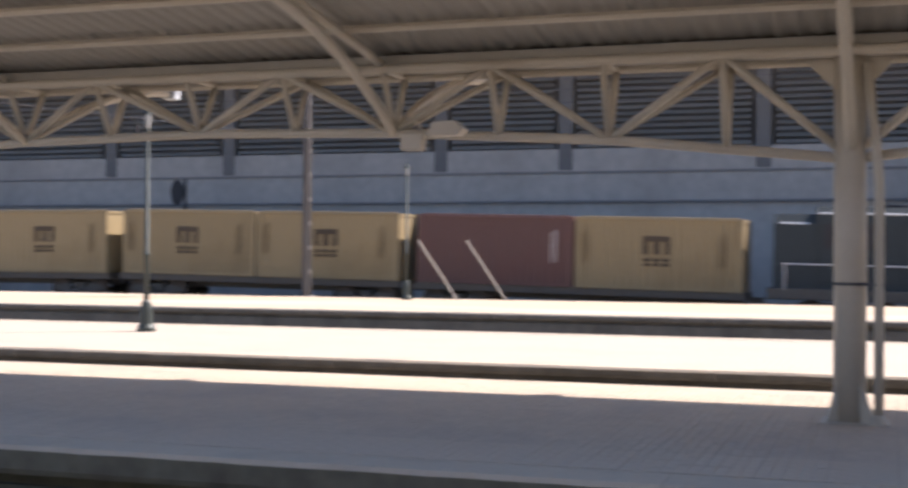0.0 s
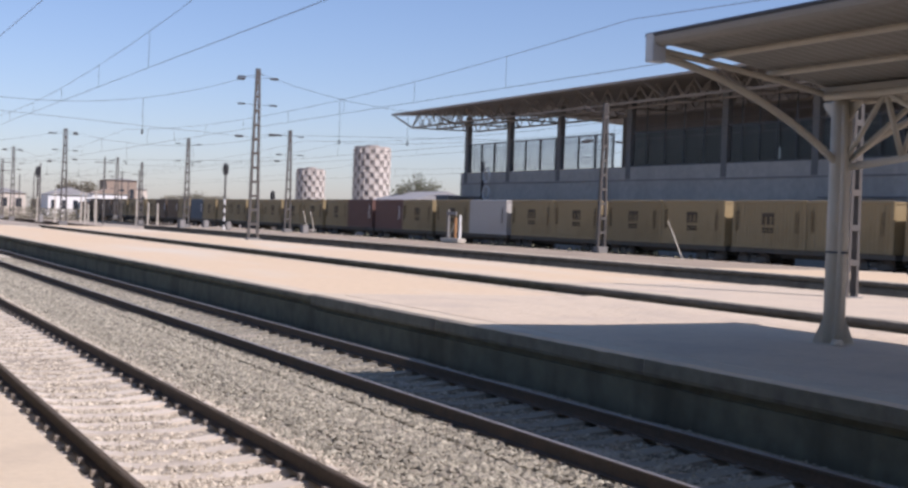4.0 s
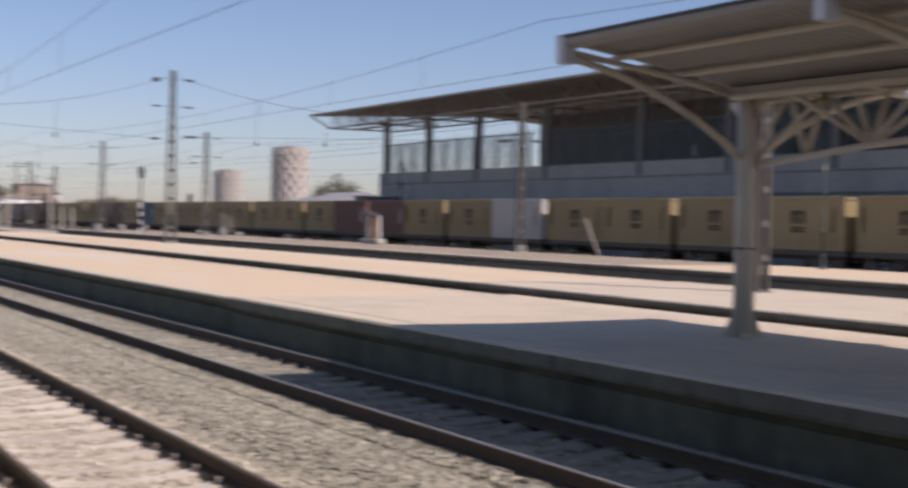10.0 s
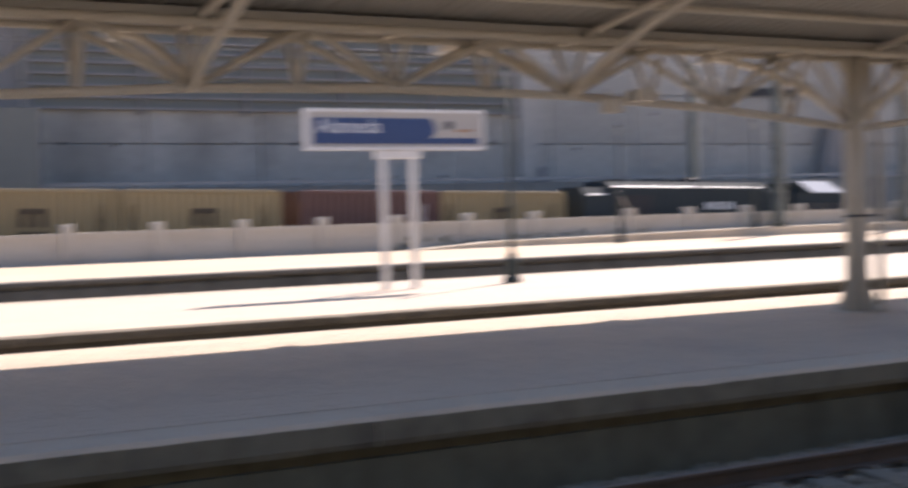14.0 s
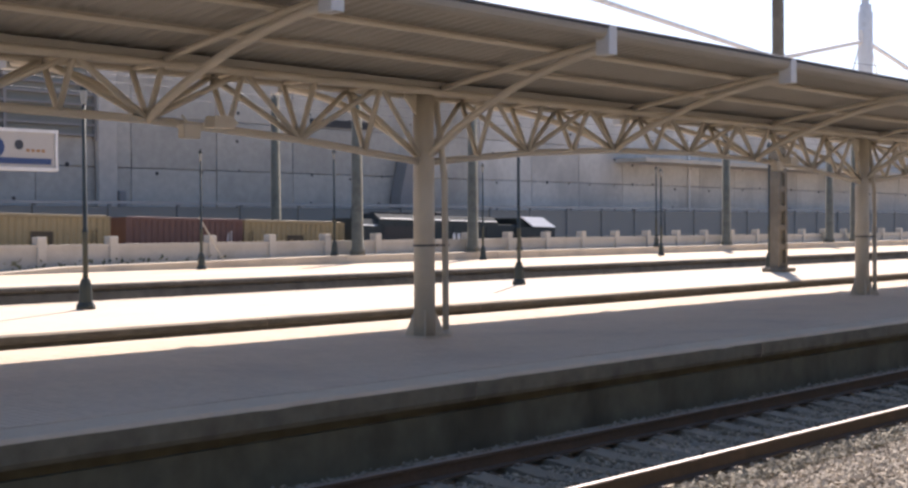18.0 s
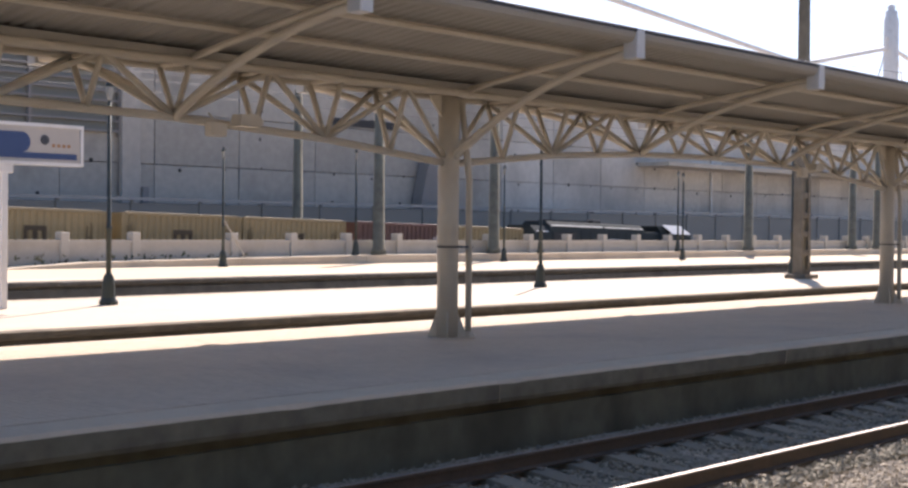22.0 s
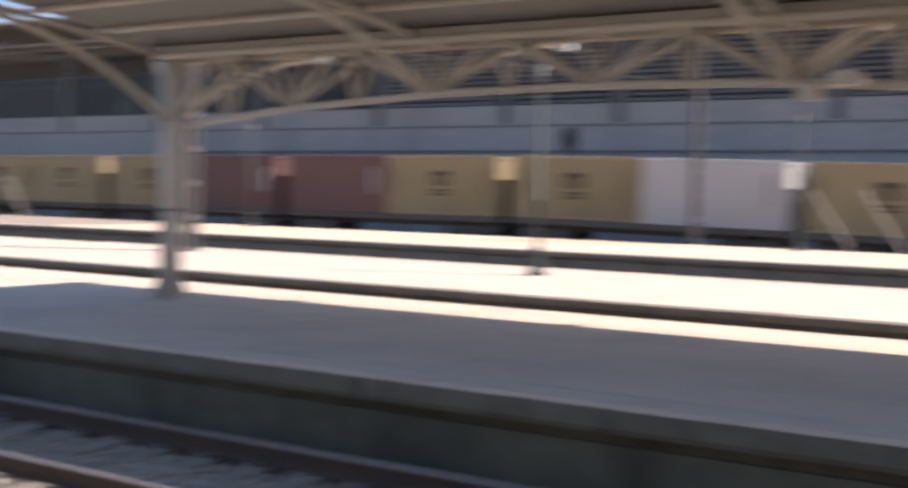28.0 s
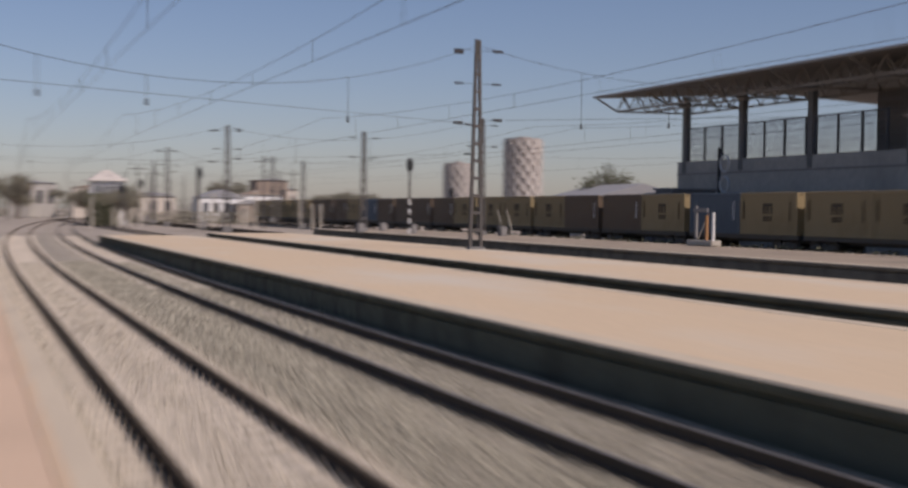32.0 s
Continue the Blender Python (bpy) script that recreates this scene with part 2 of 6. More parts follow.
M = dict(
    cream=surface("cream_paint", (0.54, 0.50, 0.418), 0.5, var=0.06, scale=1.5, fine=12, bump=0.05, stain=(0.40, 0.34, 0.26), amount=0.4),
    roof=surface("corrugated_sheet", (0.30, 0.288, 0.255), 0.55, var=0.08, scale=0.8, fine=20, bump=0.05, stain=(0.22, 0.21, 0.185)),
    edge=surface("grey_sheet_trim", (0.5, 0.52, 0.53), 0.5, 0.2, var=0.06, scale=2, fine=20, bump=0.03),
    paving=surface("pale_paving", (0.565, 0.472, 0.365), 0.85, var=0.22, scale=0.5, fine=14, bump=0.15, stain=(0.45, 0.385, 0.325), amount=0.6, grid=(0.125, 0.25)),
    paving_sun=surface("pale_paving_old", (0.60, 0.468, 0.325), 0.88, var=0.14, scale=0.16, fine=5, bump=0.25, stain=(0.585, 0.52, 0.43), amount=1.0, stretch=(0.5, 1.6, 1)),
    tile=surface("pale_tile", (0.60, 0.485, 0.375), 0.8, var=0.08, scale=0.8, fine=14, bump=0.12, stain=(0.48, 0.37, 0.28), amount=0.5, per_object=0.04),
    tile_old=surface("orange_tile", (0.575, 0.42, 0.305), 0.85, var=0.1, scale=0.5, fine=14, bump=0.15, stain=(0.44, 0.32, 0.24), amount=0.6, per_object=0.05),
    kerb=surface("kerb_concrete", (0.555, 0.47, 0.36), 0.88, var=0.1, scale=0.7, fine=15, bump=0.25, stain=(0.33, 0.28, 0.23), amount=0.6),
    yellow_line=surface("worn_yellow_line", (0.57, 0.42, 0.29), 0.85, var=0.15, scale=2, fine=15, bump=0.1, stain=(0.52, 0.44, 0.36), amount=0.9),
    # Stained old concrete; the base is also darkened for shade, less in face_pale.
    face=surface("old_concrete_face_shaded", (0.138, 0.134, 0.094), 0.95, var=0.4, scale=1.1, fine=4, bump=0.4, stain=(0.062, 0.057, 0.04), amount=0.8, stretch=(1, 1, 0.3)),
    face_pale=surface("concrete_face_pale", (0.185, 0.165, 0.13), 0.95, var=0.35, scale=0.9, fine=4, bump=0.4, stain=(0.10, 0.09, 0.07), amount=0.8, stretch=(1, 1, 0.4)),
    ballast=surface("ballast", (0.35, 0.31, 0.255), 0.95, var=0.45, scale=0.5, fine=14, bump=1.0, depth=0.06, stain=(0.26, 0.22, 0.18), amount=0.5),
    stone=surface("ballast_stone", (0.435, 0.385, 0.312), 0.95, per_island=0.35, var=0.25, scale=7, fine=30, bump=0.3, stain=(0.26, 0.23, 0.19), amount=0.6),
    # Dirty shoulder stones; beside the platform the dark tone also carries shade.
    stone_dark=surface("dirty_shaded_ballast_stone", (0.30, 0.278, 0.222), 0.95, per_island=0.4, var=0.3, scale=7, fine=30, bump=0.3, stain=(0.17, 0.15, 0.13), amount=0.6),
    dust=surface("dusty_old_surface", (0.33, 0.27, 0.21), 0.95, var=0.3, scale=0.35, fine=4, bump=0.4, depth=0.03, stain=(0.19, 0.165, 0.135), amount=0.8, stretch=(0.6, 1, 1)),
    paver=surface("pale_paver", (0.565, 0.472, 0.365), 0.85, var=0.14, scale=0.6, fine=14, bump=0.2, stain=(0.43, 0.365, 0.305), amount=0.6, per_island=0.035),
    pale_post=surface("pale_line_post", (0.46, 0.42, 0.36), 0.9, var=0.12, scale=1, fine=8, bump=0.1, stain=(0.32, 0.28, 0.24)),
    # Lighter, duller leaf colour: distance haze is put into the base.
    leaf_far=surface("hazed_far_foliage", (0.20, 0.185, 0.14), 0.9, var=0.3, scale=0.4, fine=3, bump=0.2, stain=(0.23, 0.2, 0.165)),
    eave=surface("eave_sheet", (0.30, 0.285, 0.255), 0.6, var=0.08, scale=0.8, fine=20, bump=0.04, stain=(0.22, 0.205, 0.18)),
    louvre=surface("grey_louvre_sheet", (0.23, 0.225, 0.21), 0.65, 0.1, var=0.12, scale=0.5, fine=6, bump=0.05, stain=(0.15, 0.145, 0.135), per_object=0.12),
    tile_band=surface("darker_tile", (0.50, 0.40, 0.31), 0.85, var=0.1, scale=0.8, fine=14, bump=0.12, stain=(0.42, 0.33, 0.25), amount=0.5, per_object=0.04),
    fence_rail=surface("fence_rail_paint", (0.31, 0.315, 0.315), 0.7, var=0.08, scale=0.8, fine=10, bump=0.05, stain=(0.22, 0.225, 0.225)),
    ground=surface("dusty_ground", (0.36, 0.31, 0.26), 0.95, var=0.2, scale=0.06, fine=3, bump=0.4, depth=0.05, stain=(0.22, 0.19, 0.15), amount=0.7),
    sleeper=surface("concrete_sleeper", (0.57, 0.505, 0.425), 0.9, var=0.12, scale=1.5, fine=18, bump=0.25, stain=(0.24, 0.2, 0.16), amount=0.7, per_object=0.12),
    # Darker sleepers: the canopy shade over track 2 is put into the base.
    sleeper_shade=surface("shade_toned_sleeper", (0.225, 0.205, 0.165), 0.95, var=0.2, scale=2, fine=14, bump=0.3, stain=(0.2, 0.18, 0.15), amount=0.7, per_object=0.12),
    hall_column=surface("dark_pier_concrete", (0.185, 0.18, 0.175), 0.9, var=0.12, scale=0.4, fine=6, bump=0.2, stain=(0.13, 0.128, 0.125)),
    rail=surface("rusty_rail", (0.10, 0.082, 0.066), 0.9, 0.1, var=0.25, scale=3, fine=30, bump=0.15, spec=0.12, stain=(0.16, 0.11, 0.08)),
    railtop=surface("worn_rail_head", (0.34, 0.31, 0.295), 0.5, 0.6, var=0.1, scale=3, fine=30, bump=0.03),
    clip=surface("rail_clip", (0.22, 0.19, 0.16), 0.85, 0.1, var=0.2, fine=30),
    concrete=surface("wall_concrete", (0.43, 0.405, 0.37), 0.9, var=0.22, scale=0.3, fine=2.2, bump=0.2, stain=(0.31, 0.295, 0.272), amount=0.85, stretch=(1, 1, 0.35)),
    concrete_dark=surface("column_concrete", (0.25, 0.24, 0.235), 0.9, var=0.1, scale=0.4, fine=8, bump=0.2, stain=(0.17, 0.17, 0.18)),
    wall_panel=surface("formwork_concrete", (0.395, 0.372, 0.335), 0.9, var=0.2, scale=0.35, fine=2.6, bump=0.25, stain=(0.235, 0.222, 0.2), amount=0.9, per_object=0.09, stretch=(1, 1, 0.6)),
    # Paler formwork concrete for the panels farther along the wall.
    wall_panel_pale=surface("paler_formwork_concrete", (0.53, 0.51, 0.475), 0.9, var=0.18, scale=0.35, fine=2.6, bump=0.25, stain=(0.37, 0.355, 0.33), amount=0.9, per_object=0.08, stretch=(1, 1, 0.6)),
    bay=surface("grey_green_render", (0.19, 0.198, 0.185), 0.85, var=0.08, scale=0.4, fine=4, bump=0.1, stain=(0.15, 0.16, 0.155)),
    panel=surface("blue_grey_panel", (0.19, 0.20, 0.198), 0.7, var=0.06, scale=0.5, fine=8, bump=0.05, stain=(0.16, 0.175, 0.18)),
    steel_dark=surface("dark_steel", (0.07, 0.075, 0.085), 0.6, 0.3, var=0.15, scale=2, fine=15, bump=0.05),
    hall_roof=surface("hall_roof_sheet", (0.30, 0.265, 0.23), 0.7, var=0.1, scale=0.3, fine=4, bump=0.1),
    parapet=surface("white_painted_concrete", (0.46, 0.425, 0.37), 0.85, var=0.1, scale=0.6, fine=8, bump=0.25, stain=(0.31, 0.28, 0.235), amount=0.6),
    lamp_green=surface("green_cast_iron", (0.045, 0.055, 0.05), 0.5, 0.3, var=0.15, fine=20, bump=0.05),
    lattice=surface("galvanised_lattice", (0.10, 0.094, 0.09), 0.7, 0.3, var=0.15, fine=12, stain=(0.14, 0.11, 0.09)),
    wire=surface("cable", (0.09, 0.09, 0.10), 0.6, 0.4, var=0.1, bump=0),
    insulator=surface("brown_insulator", (0.035, 0.03, 0.03), 0.75, var=0.1, bump=0),
    c_yellow=surface("yellow_container", (0.285, 0.222, 0.122), 0.6, var=0.08, scale=0.6, fine=6, bump=0.05, stain=(0.215, 0.16, 0.08), amount=0.6, per_object=0.1),
    c_red=surface("maroon_container", (0.128, 0.07, 0.06), 0.6, var=0.1, scale=0.6, fine=6, bump=0.05, stain=(0.15, 0.06, 0.05), per_object=0.1),
    c_white=surface("white_container", (0.44, 0.43, 0.415), 0.6, var=0.05, scale=0.6, fine=6, bump=0.05, stain=(0.42, 0.36, 0.3)),
    c_blue=surface("blue_container", (0.085, 0.115, 0.15), 0.6, var=0.1, scale=0.6, fine=6, bump=0.05, stain=(0.07, 0.09, 0.12)),
    c_brown=surface("brown_container", (0.13, 0.095, 0.065), 0.6, var=0.1, scale=0.6, fine=6, bump=0.05, stain=(0.12, 0.07, 0.05)),
    print_dark=surface("dark_print", (0.075, 0.056, 0.036), 0.7, var=0.2, fine=8, bump=0),
    print_white=surface("white_print", (0.75, 0.75, 0.75), 0.6, var=0.05, fine=8, bump=0),
    wagon=surface("wagon_frame", (0.12, 0.11, 0.095), 0.8, 0.2, var=0.2, scale=1, fine=8, stain=(0.12, 0.09, 0.07)),
    loco=surface("green_locomotive", (0.046, 0.056, 0.06), 0.75, var=0.1, scale=0.8, fine=6, bump=0.03, spec=0.08, stain=(0.06, 0.07, 0.07)),
    loco_white=surface("white_locomotive_paint", (0.75, 0.75, 0.74), 0.5, var=0.05, fine=6, bump=0.02),
    sign_blue=surface("blue_sign", (0.05, 0.085, 0.19), 0.4, var=0.04, fine=10, bump=0),
    sign_white=surface("white_sign", (0.49, 0.455, 0.41), 0.45, var=0.04, fine=10, bump=0),
    black=surface("black_paint", (0.025, 0.025, 0.028), 0.55, var=0.1, fine=10, bump=0.03),
    white=surface("white_paint", (0.75, 0.74, 0.72), 0.6, var=0.06, scale=2, fine=10, bump=0.03, stain=(0.5, 0.47, 0.43)),
    orange=surface("orange_paint", (0.42, 0.22, 0.10), 0.6, var=0.06, fine=10, bump=0.02),
    tower_pale=surface("pale_render", (0.52, 0.475, 0.435), 0.9, var=0.08, fine=2, bump=0.05),
    tower_brown=surface("brown_render", (0.34, 0.305, 0.28), 0.9, var=0.1, fine=2, bump=0.05),
    leaf=surface("foliage", (0.13, 0.13, 0.085), 0.8, var=0.3, scale=0.6, fine=4, bump=0.2, stain=(0.15, 0.13, 0.08)),
    bark=surface("bark", (0.12, 0.09, 0.07), 0.95, var=0.3, scale=2, fine=15, bump=0.4),
    plaster=surface("pale_plaster", (0.58, 0.52, 0.45), 0.9, var=0.08, scale=0.3, fine=4, bump=0.1, stain=(0.45, 0.38, 0.31)),
    brick_red=surface("red_wall", (0.30, 0.235, 0.19), 0.9, var=0.12, scale=0.4, fine=4, bump=0.1),
    roof_grey=surface("grey_roofing", (0.28, 0.28, 0.29), 0.8, var=0.12, scale=0.4, fine=4, bump=0.1),
    joint=surface("dark_joint", (0.49, 0.40, 0.32), 0.95, var=0.2, fine=20, bump=0.1),
    # Mottled dark concrete; on coping sides the base also carries their shade.
    lip=surface("dark_concrete_lip", (0.168, 0.162, 0.124), 0.92, var=0.35, scale=1.6, fine=6, bump=0.35, stain=(0.10, 0.092, 0.075), amount=0.8),
    dark_glass=surface("dark_window", (0.03, 0.035, 0.045), 0.15, var=0.1, fine=2, bump=0),
    white_shade=surface("lamp_glass", (0.27, 0.27, 0.25), 0.35, var=0.03, fine=8, bump=0),
)

tint = bpy.data.materials.new("tinted_glass")
tint.use_nodes = True
tn = tint.node_tree.nodes
tn["Principled BSDF"].inputs["Base Color"].default_value = (0.05, 0.055, 0.06, 1)
tn["Principled BSDF"].inputs["Roughness"].default_value = 0.12
clear = tn.new("ShaderNodeBsdfTransparent")
clear.inputs[0].default_value = (0.62, 0.64, 0.66, 1)
both = tn.new("ShaderNodeMixShader")
both.inputs[0].default_value = 0.75
tint.node_tree.links.new(tn["Principled BSDF"].outputs[0], both.inputs[1])
tint.node_tree.links.new(clear.outputs[0], both.inputs[2])
tint.node_tree.links.new(both.outputs[0], tn["Material Output"].inputs["Surface"])
M["tinted_glass"] = tint


# ---- building blocks ----
def box(bm, x0, x1, y0, y1, z0, z1, bevel=0.0):
    g = bmesh.ops.create_cube(bm, size=1, matrix=Matrix.LocRotScale(((x0 + x1) / 2, (y0 + y1) / 2, (z0 + z1) / 2), None, (abs(x1 - x0), abs(y1 - y0), abs(z1 - z0))))
    if bevel:
        es = list({e for v in g["verts"] for e in v.link_edges})
        bmesh.ops.bevel(bm, geom=es, offset=bevel, segments=1, affect="EDGES", clamp_overlap=True)


def tube(bm, p, q, r0, r1=None, n=8, caps=True):
    p, q = Vector(p), Vector(q)
    d = q - p
    m = Matrix.Translation((p + q) / 2) @ d.to_track_quat("Z", "Y").to_matrix().to_4x4()
    bmesh.ops.create_cone(bm, segments=n, radius1=r0, radius2=r0 if r1 is None else r1, depth=d.length, cap_ends=caps, matrix=m)


def bar(bm, p, q, w, h):
    """A square bar from p to q, w across and h upright."""
    p, q = Vector(p), Vector(q)
    d = q - p
    up = Vector((0, 0, 1)) if abs(d.normalized().z) < 0.99 else Vector((0, 1, 0))
    s = d.cross(up).normalized()
    u = s.cross(d).normalized()
    vs = [bm.verts.new(o + s * a * w / 2 + u * b * h / 2) for o in (p, q) for a, b in ((-1, -1), (1, -1), (1, 1), (-1, 1))]
    for f in ((0, 1, 2, 3), (7, 6, 5, 4), (0, 4, 5, 1), (1, 5, 6, 2), (2, 6, 7, 3), (3, 7, 4, 0)):
        bm.faces.new([vs[i] for i in f])


def path_tube(bm, pts, r, n=6):
    """A round pipe through the points."""
    pts = [Vector(p) for p in pts]
    rings = []
    for i, p in enumerate(pts):
        d = (pts[min(i + 1, len(pts) - 1)] - pts[max(i - 1, 0)]).normalized()
        up = Vector((0, 0, 1)) if abs(d.z) < 0.95 else Vector((1, 0, 0))
        s = d.cross(up).normalized()
        u = s.cross(d)
        rings.append([bm.verts.new(p + (s * math.cos(a) + u * math.sin(a)) * r) for a in [k * math.tau / n for k in range(n)]])
    for a, b in zip(rings, rings[1:]):
        for k in range(n):
            bm.faces.new((a[k], a[(k + 1) % n], b[(k + 1) % n], b[k]))
    bm.faces.new(rings[0][::-1])
    bm.faces.new(rings[-1])


def lathe(bm, prof, n=12, at=(0, 0, 0)):
    """A turned shape: rows of radius and height."""
    rings = [[bm.verts.new((at[0] + r * math.cos(k * math.tau / n), at[1] + r * math.sin(k * math.tau / n), at[2] + z)) for k in range(n)] for r, z in prof]
    for a, b in zip(rings, rings[1:]):
        for k in range(n):
            bm.faces.new((a[k], a[(k + 1) % n], b[(k + 1) % n], b[k]))
    bm.faces.new(rings[0][::-1])
    bm.faces.new(rings[-1])


def prism(bm, poly, x0, x1, axis="x"):
    """A polygon, given as rows of two numbers, drawn out along an axis."""
    def at(a, u, v):
        return {"x": (a, u, v), "y": (u, a, v), "z": (u, v, a)}[axis]
    lo = [bm.verts.new(at(x0, u, v)) for u, v in poly]
    hi = [bm.verts.new(at(x1, u, v)) for u, v in poly]
    n = len(poly)
    for k in range(n):
        bm.faces.new((lo[k], lo[(k + 1) % n], hi[(k + 1) % n], hi[k]))
    bm.faces.new(lo[::-1])
    bm.faces.new(hi)


def mesh_of(name, make, mat, smooth=False):
    bm = bmesh.new()
    make(bm)
    bmesh.ops.recalc_face_normals(bm, faces=bm.faces)
    me = bpy.data.meshes.new(name)
    bm.to_mesh(me)
    bm.free()
    me.materials.append(mat)
    if smooth:
        for p in me.polygons:
            p.use_smooth = True
    return me


def part(name, make, mat, parent=None, label="", at=None, smooth=False):
    """One mesh object, as a part under a thing. make is a function of a bmesh, or a mesh to share."""
    me = make if isinstance(make, bpy.types.Mesh) else mesh_of(name, make, mat, smooth)
    ob = new(name, me)
    if parent is not None:
        ob.parent = parent
    if at is not None:
        ob.matrix_basis = at
    if label:
        tagged(ob, label)
    return ob


def thing(name, at, label, category, group="", kind=""):
    ob = new(name)
    ob.empty_display_size = 0.2
    ob.matrix_basis = at if isinstance(at, Matrix) else Matrix.Translation(at)
    return tagged(ob, label, category, group, kind)


def quick_mesh(name, verts, faces, mat):
    me = bpy.data.meshes.new(name)
    me.from_pydata(verts, [], faces)
    me.update()
    me.materials.append(mat)
    return me


# ---- ground and platforms ----
def grade(x):
    """How far the goods line has sunk at x, on its way down to the underpass."""
    return -0.021 * max(0.0, x + 27)


def bend(x):
    """How far the running lines swing aside at x, far down the line."""
    return 0.00030 * max(0.0, -x - 60) ** 2


def ground_height(x, y):
    z = -0.92
    if 45.6 < y < 53.2 and x < 150:
        z = -0.62 + grade(x)
    elif y >= 53.2 or y < -8:
        z = -0.55
    elif x < -140:
        z = -0.75
    return z


gx = [-1800, -900, -600, -400, -300, -220, -180, -150, -130, -110, -90, -70, -50, -40, -27, -10, 10, 30, 50, 70, 90, 110, 130, 149, 151, 250, 400, 900]
gy = [-900, -300, -120, -60, -30, -12, -8.02, -8, -7, 0, 1, 5, 9, 16, 20, 28, 34, 40, 44, 45.59, 45.61, 48, 51, 53.19, 53.21, 60, 80, 120, 200, 400, 900]
gv = [(x, y, ground_height(x, y)) for x in gx for y in gy]
gf = [(i * len(gy) + j, (i + 1) * len(gy) + j, (i + 1) * len(gy) + j + 1, i * len(gy) + j + 1) for i in range(len(gx) - 1) for j in range(len(gy) - 1)]
tagged(new("ground", quick_mesh("ground", gv, gf, M["ground"])), "dusty grey railway ground with gravel", "ground", kind="structure")


def worn_coping(length, a, b, z, lip, mat_side, seed):
    """A kerb stone whose front edges have worn unevenly."""
    rg = random.Random(seed)
    n = 24
    bm = bmesh.new()
    rings = []
    outer, inner = (a, b) if abs(seed) % 2 == 0 else (b, a)
    s = 1 if inner > outer else -1
    for i in range(n + 1):
        x = 0.004 + (length - 0.008) * i / n
        w = rg.uniform(0, 0.007) + (0.012 if rg.random() < 0.05 else 0)
        k = rg.uniform(0, 0.005)
        prof = [(inner, z - lip), (outer + s * (0.02 + k), z - lip + k), (outer + s * k * 0.6, z - lip + 0.05), (outer + s * w * 0.4, z - 0.03 - w), (outer + s * (0.03 + w), z + 0.004 - w * 0.15), (inner, z + 0.004)]
        rings.append([bm.verts.new((x, u, v)) for u, v in prof])
    for r0, r1 in zip(rings, rings[1:]):
        for k in range(6):
            f = bm.faces.new((r0[k], r0[(k + 1) % 6], r1[(k + 1) % 6], r1[k]))
            # Top in pale kerb colour, sides far darker with their shade painted in.
            f.material_index = 0 if k in (3, 4) else 1
    bm.faces.new(rings[0])
    bm.faces.new(rings[-1][::-1])
    bmesh.ops.recalc_face_normals(bm, faces=bm.faces)
    me = bpy.data.meshes.new("coping")
    bm.to_mesh(me)
    bm.free()
    me.materials.append(M["kerb"])
    me.materials.append(M[mat_side])
    return me


def platform(name, label, x0, x1, y0, y1, z, mat, faces=("near",), lip=0.16, over=0.1, side_mat="face", face_mat="face"):
    """A slab with a coping that overhangs a recessed, weathered face; the default face colour carries shade."""
    p = thing(name, (0, 0, 0), label, "platform", kind="structure")
    part("slab", lambda bm: box(bm, x0, x1, y0 + 0.5, y1 - 0.5, -1.1, z, 0.01), mat, p)
    n = max(1, round((x1 - x0) / 6.0))
    step = (x1 - x0) / n
    for side in (0, 1):
        a, b = (y0, y0 + 0.5) if side == 0 else (y1 - 0.5, y1)
        cops = [worn_coping(step, a, b, z, lip, side_mat, side + 2 * k) for k in range(4)]
        for i in range(n):
            part("coping", cops[(i * 3 + i // 4) % 4], None, p, at=Matrix.Translation((x0 + i * step, 0, 0.0)))
        f0, f1 = (y0 + over, y0 + 0.45) if side == 0 else (y1 - 0.45, y1 - over)
        g0, g1 = (f0 + 0.07, f1) if side == 0 else (f0, f1 - 0.07)
        part("retaining_face", lambda bm: (box(bm, x0, x1, f0, f1, -1.1, z - lip - 0.1), box(bm, x0, x1, g0, g1, z - lip - 0.1, z - lip)), M[face_mat], p, "weathered concrete face, colour darkened for the shade")
    return p


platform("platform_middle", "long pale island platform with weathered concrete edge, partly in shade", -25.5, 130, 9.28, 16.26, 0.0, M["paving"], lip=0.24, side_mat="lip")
platform("platform_middle_far", "older sunlit stretch of pale orange platform", -113, -25.5, 9.36, 16.2, -0.03, M["paving_sun"])
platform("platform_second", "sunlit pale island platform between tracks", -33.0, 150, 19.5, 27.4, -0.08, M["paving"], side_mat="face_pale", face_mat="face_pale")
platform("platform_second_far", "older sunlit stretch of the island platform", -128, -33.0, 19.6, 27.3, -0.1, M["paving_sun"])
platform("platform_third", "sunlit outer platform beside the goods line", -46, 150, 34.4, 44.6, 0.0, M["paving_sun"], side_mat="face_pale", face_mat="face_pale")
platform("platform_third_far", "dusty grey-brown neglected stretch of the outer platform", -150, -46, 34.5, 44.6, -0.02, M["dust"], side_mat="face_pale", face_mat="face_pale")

own = thing("platform_near", (0, 0, 0), "pale tiled station platform with a worn yellow safety line", "platform", kind="structure")
part("slab", lambda bm: (box(bm, -25.3, 70, -7, -1.31, -1.1, -0.004), box(bm, -5.9, 70, -1.31, 0.845, -1.1, -0.004)), M["paving"], own)
part("joint_bed", lambda bm: box(bm, -25.3, -5.9, -1.31, 0.845, -1.1, -0.012), M["joint"], own, "dark mortar between the tiles")
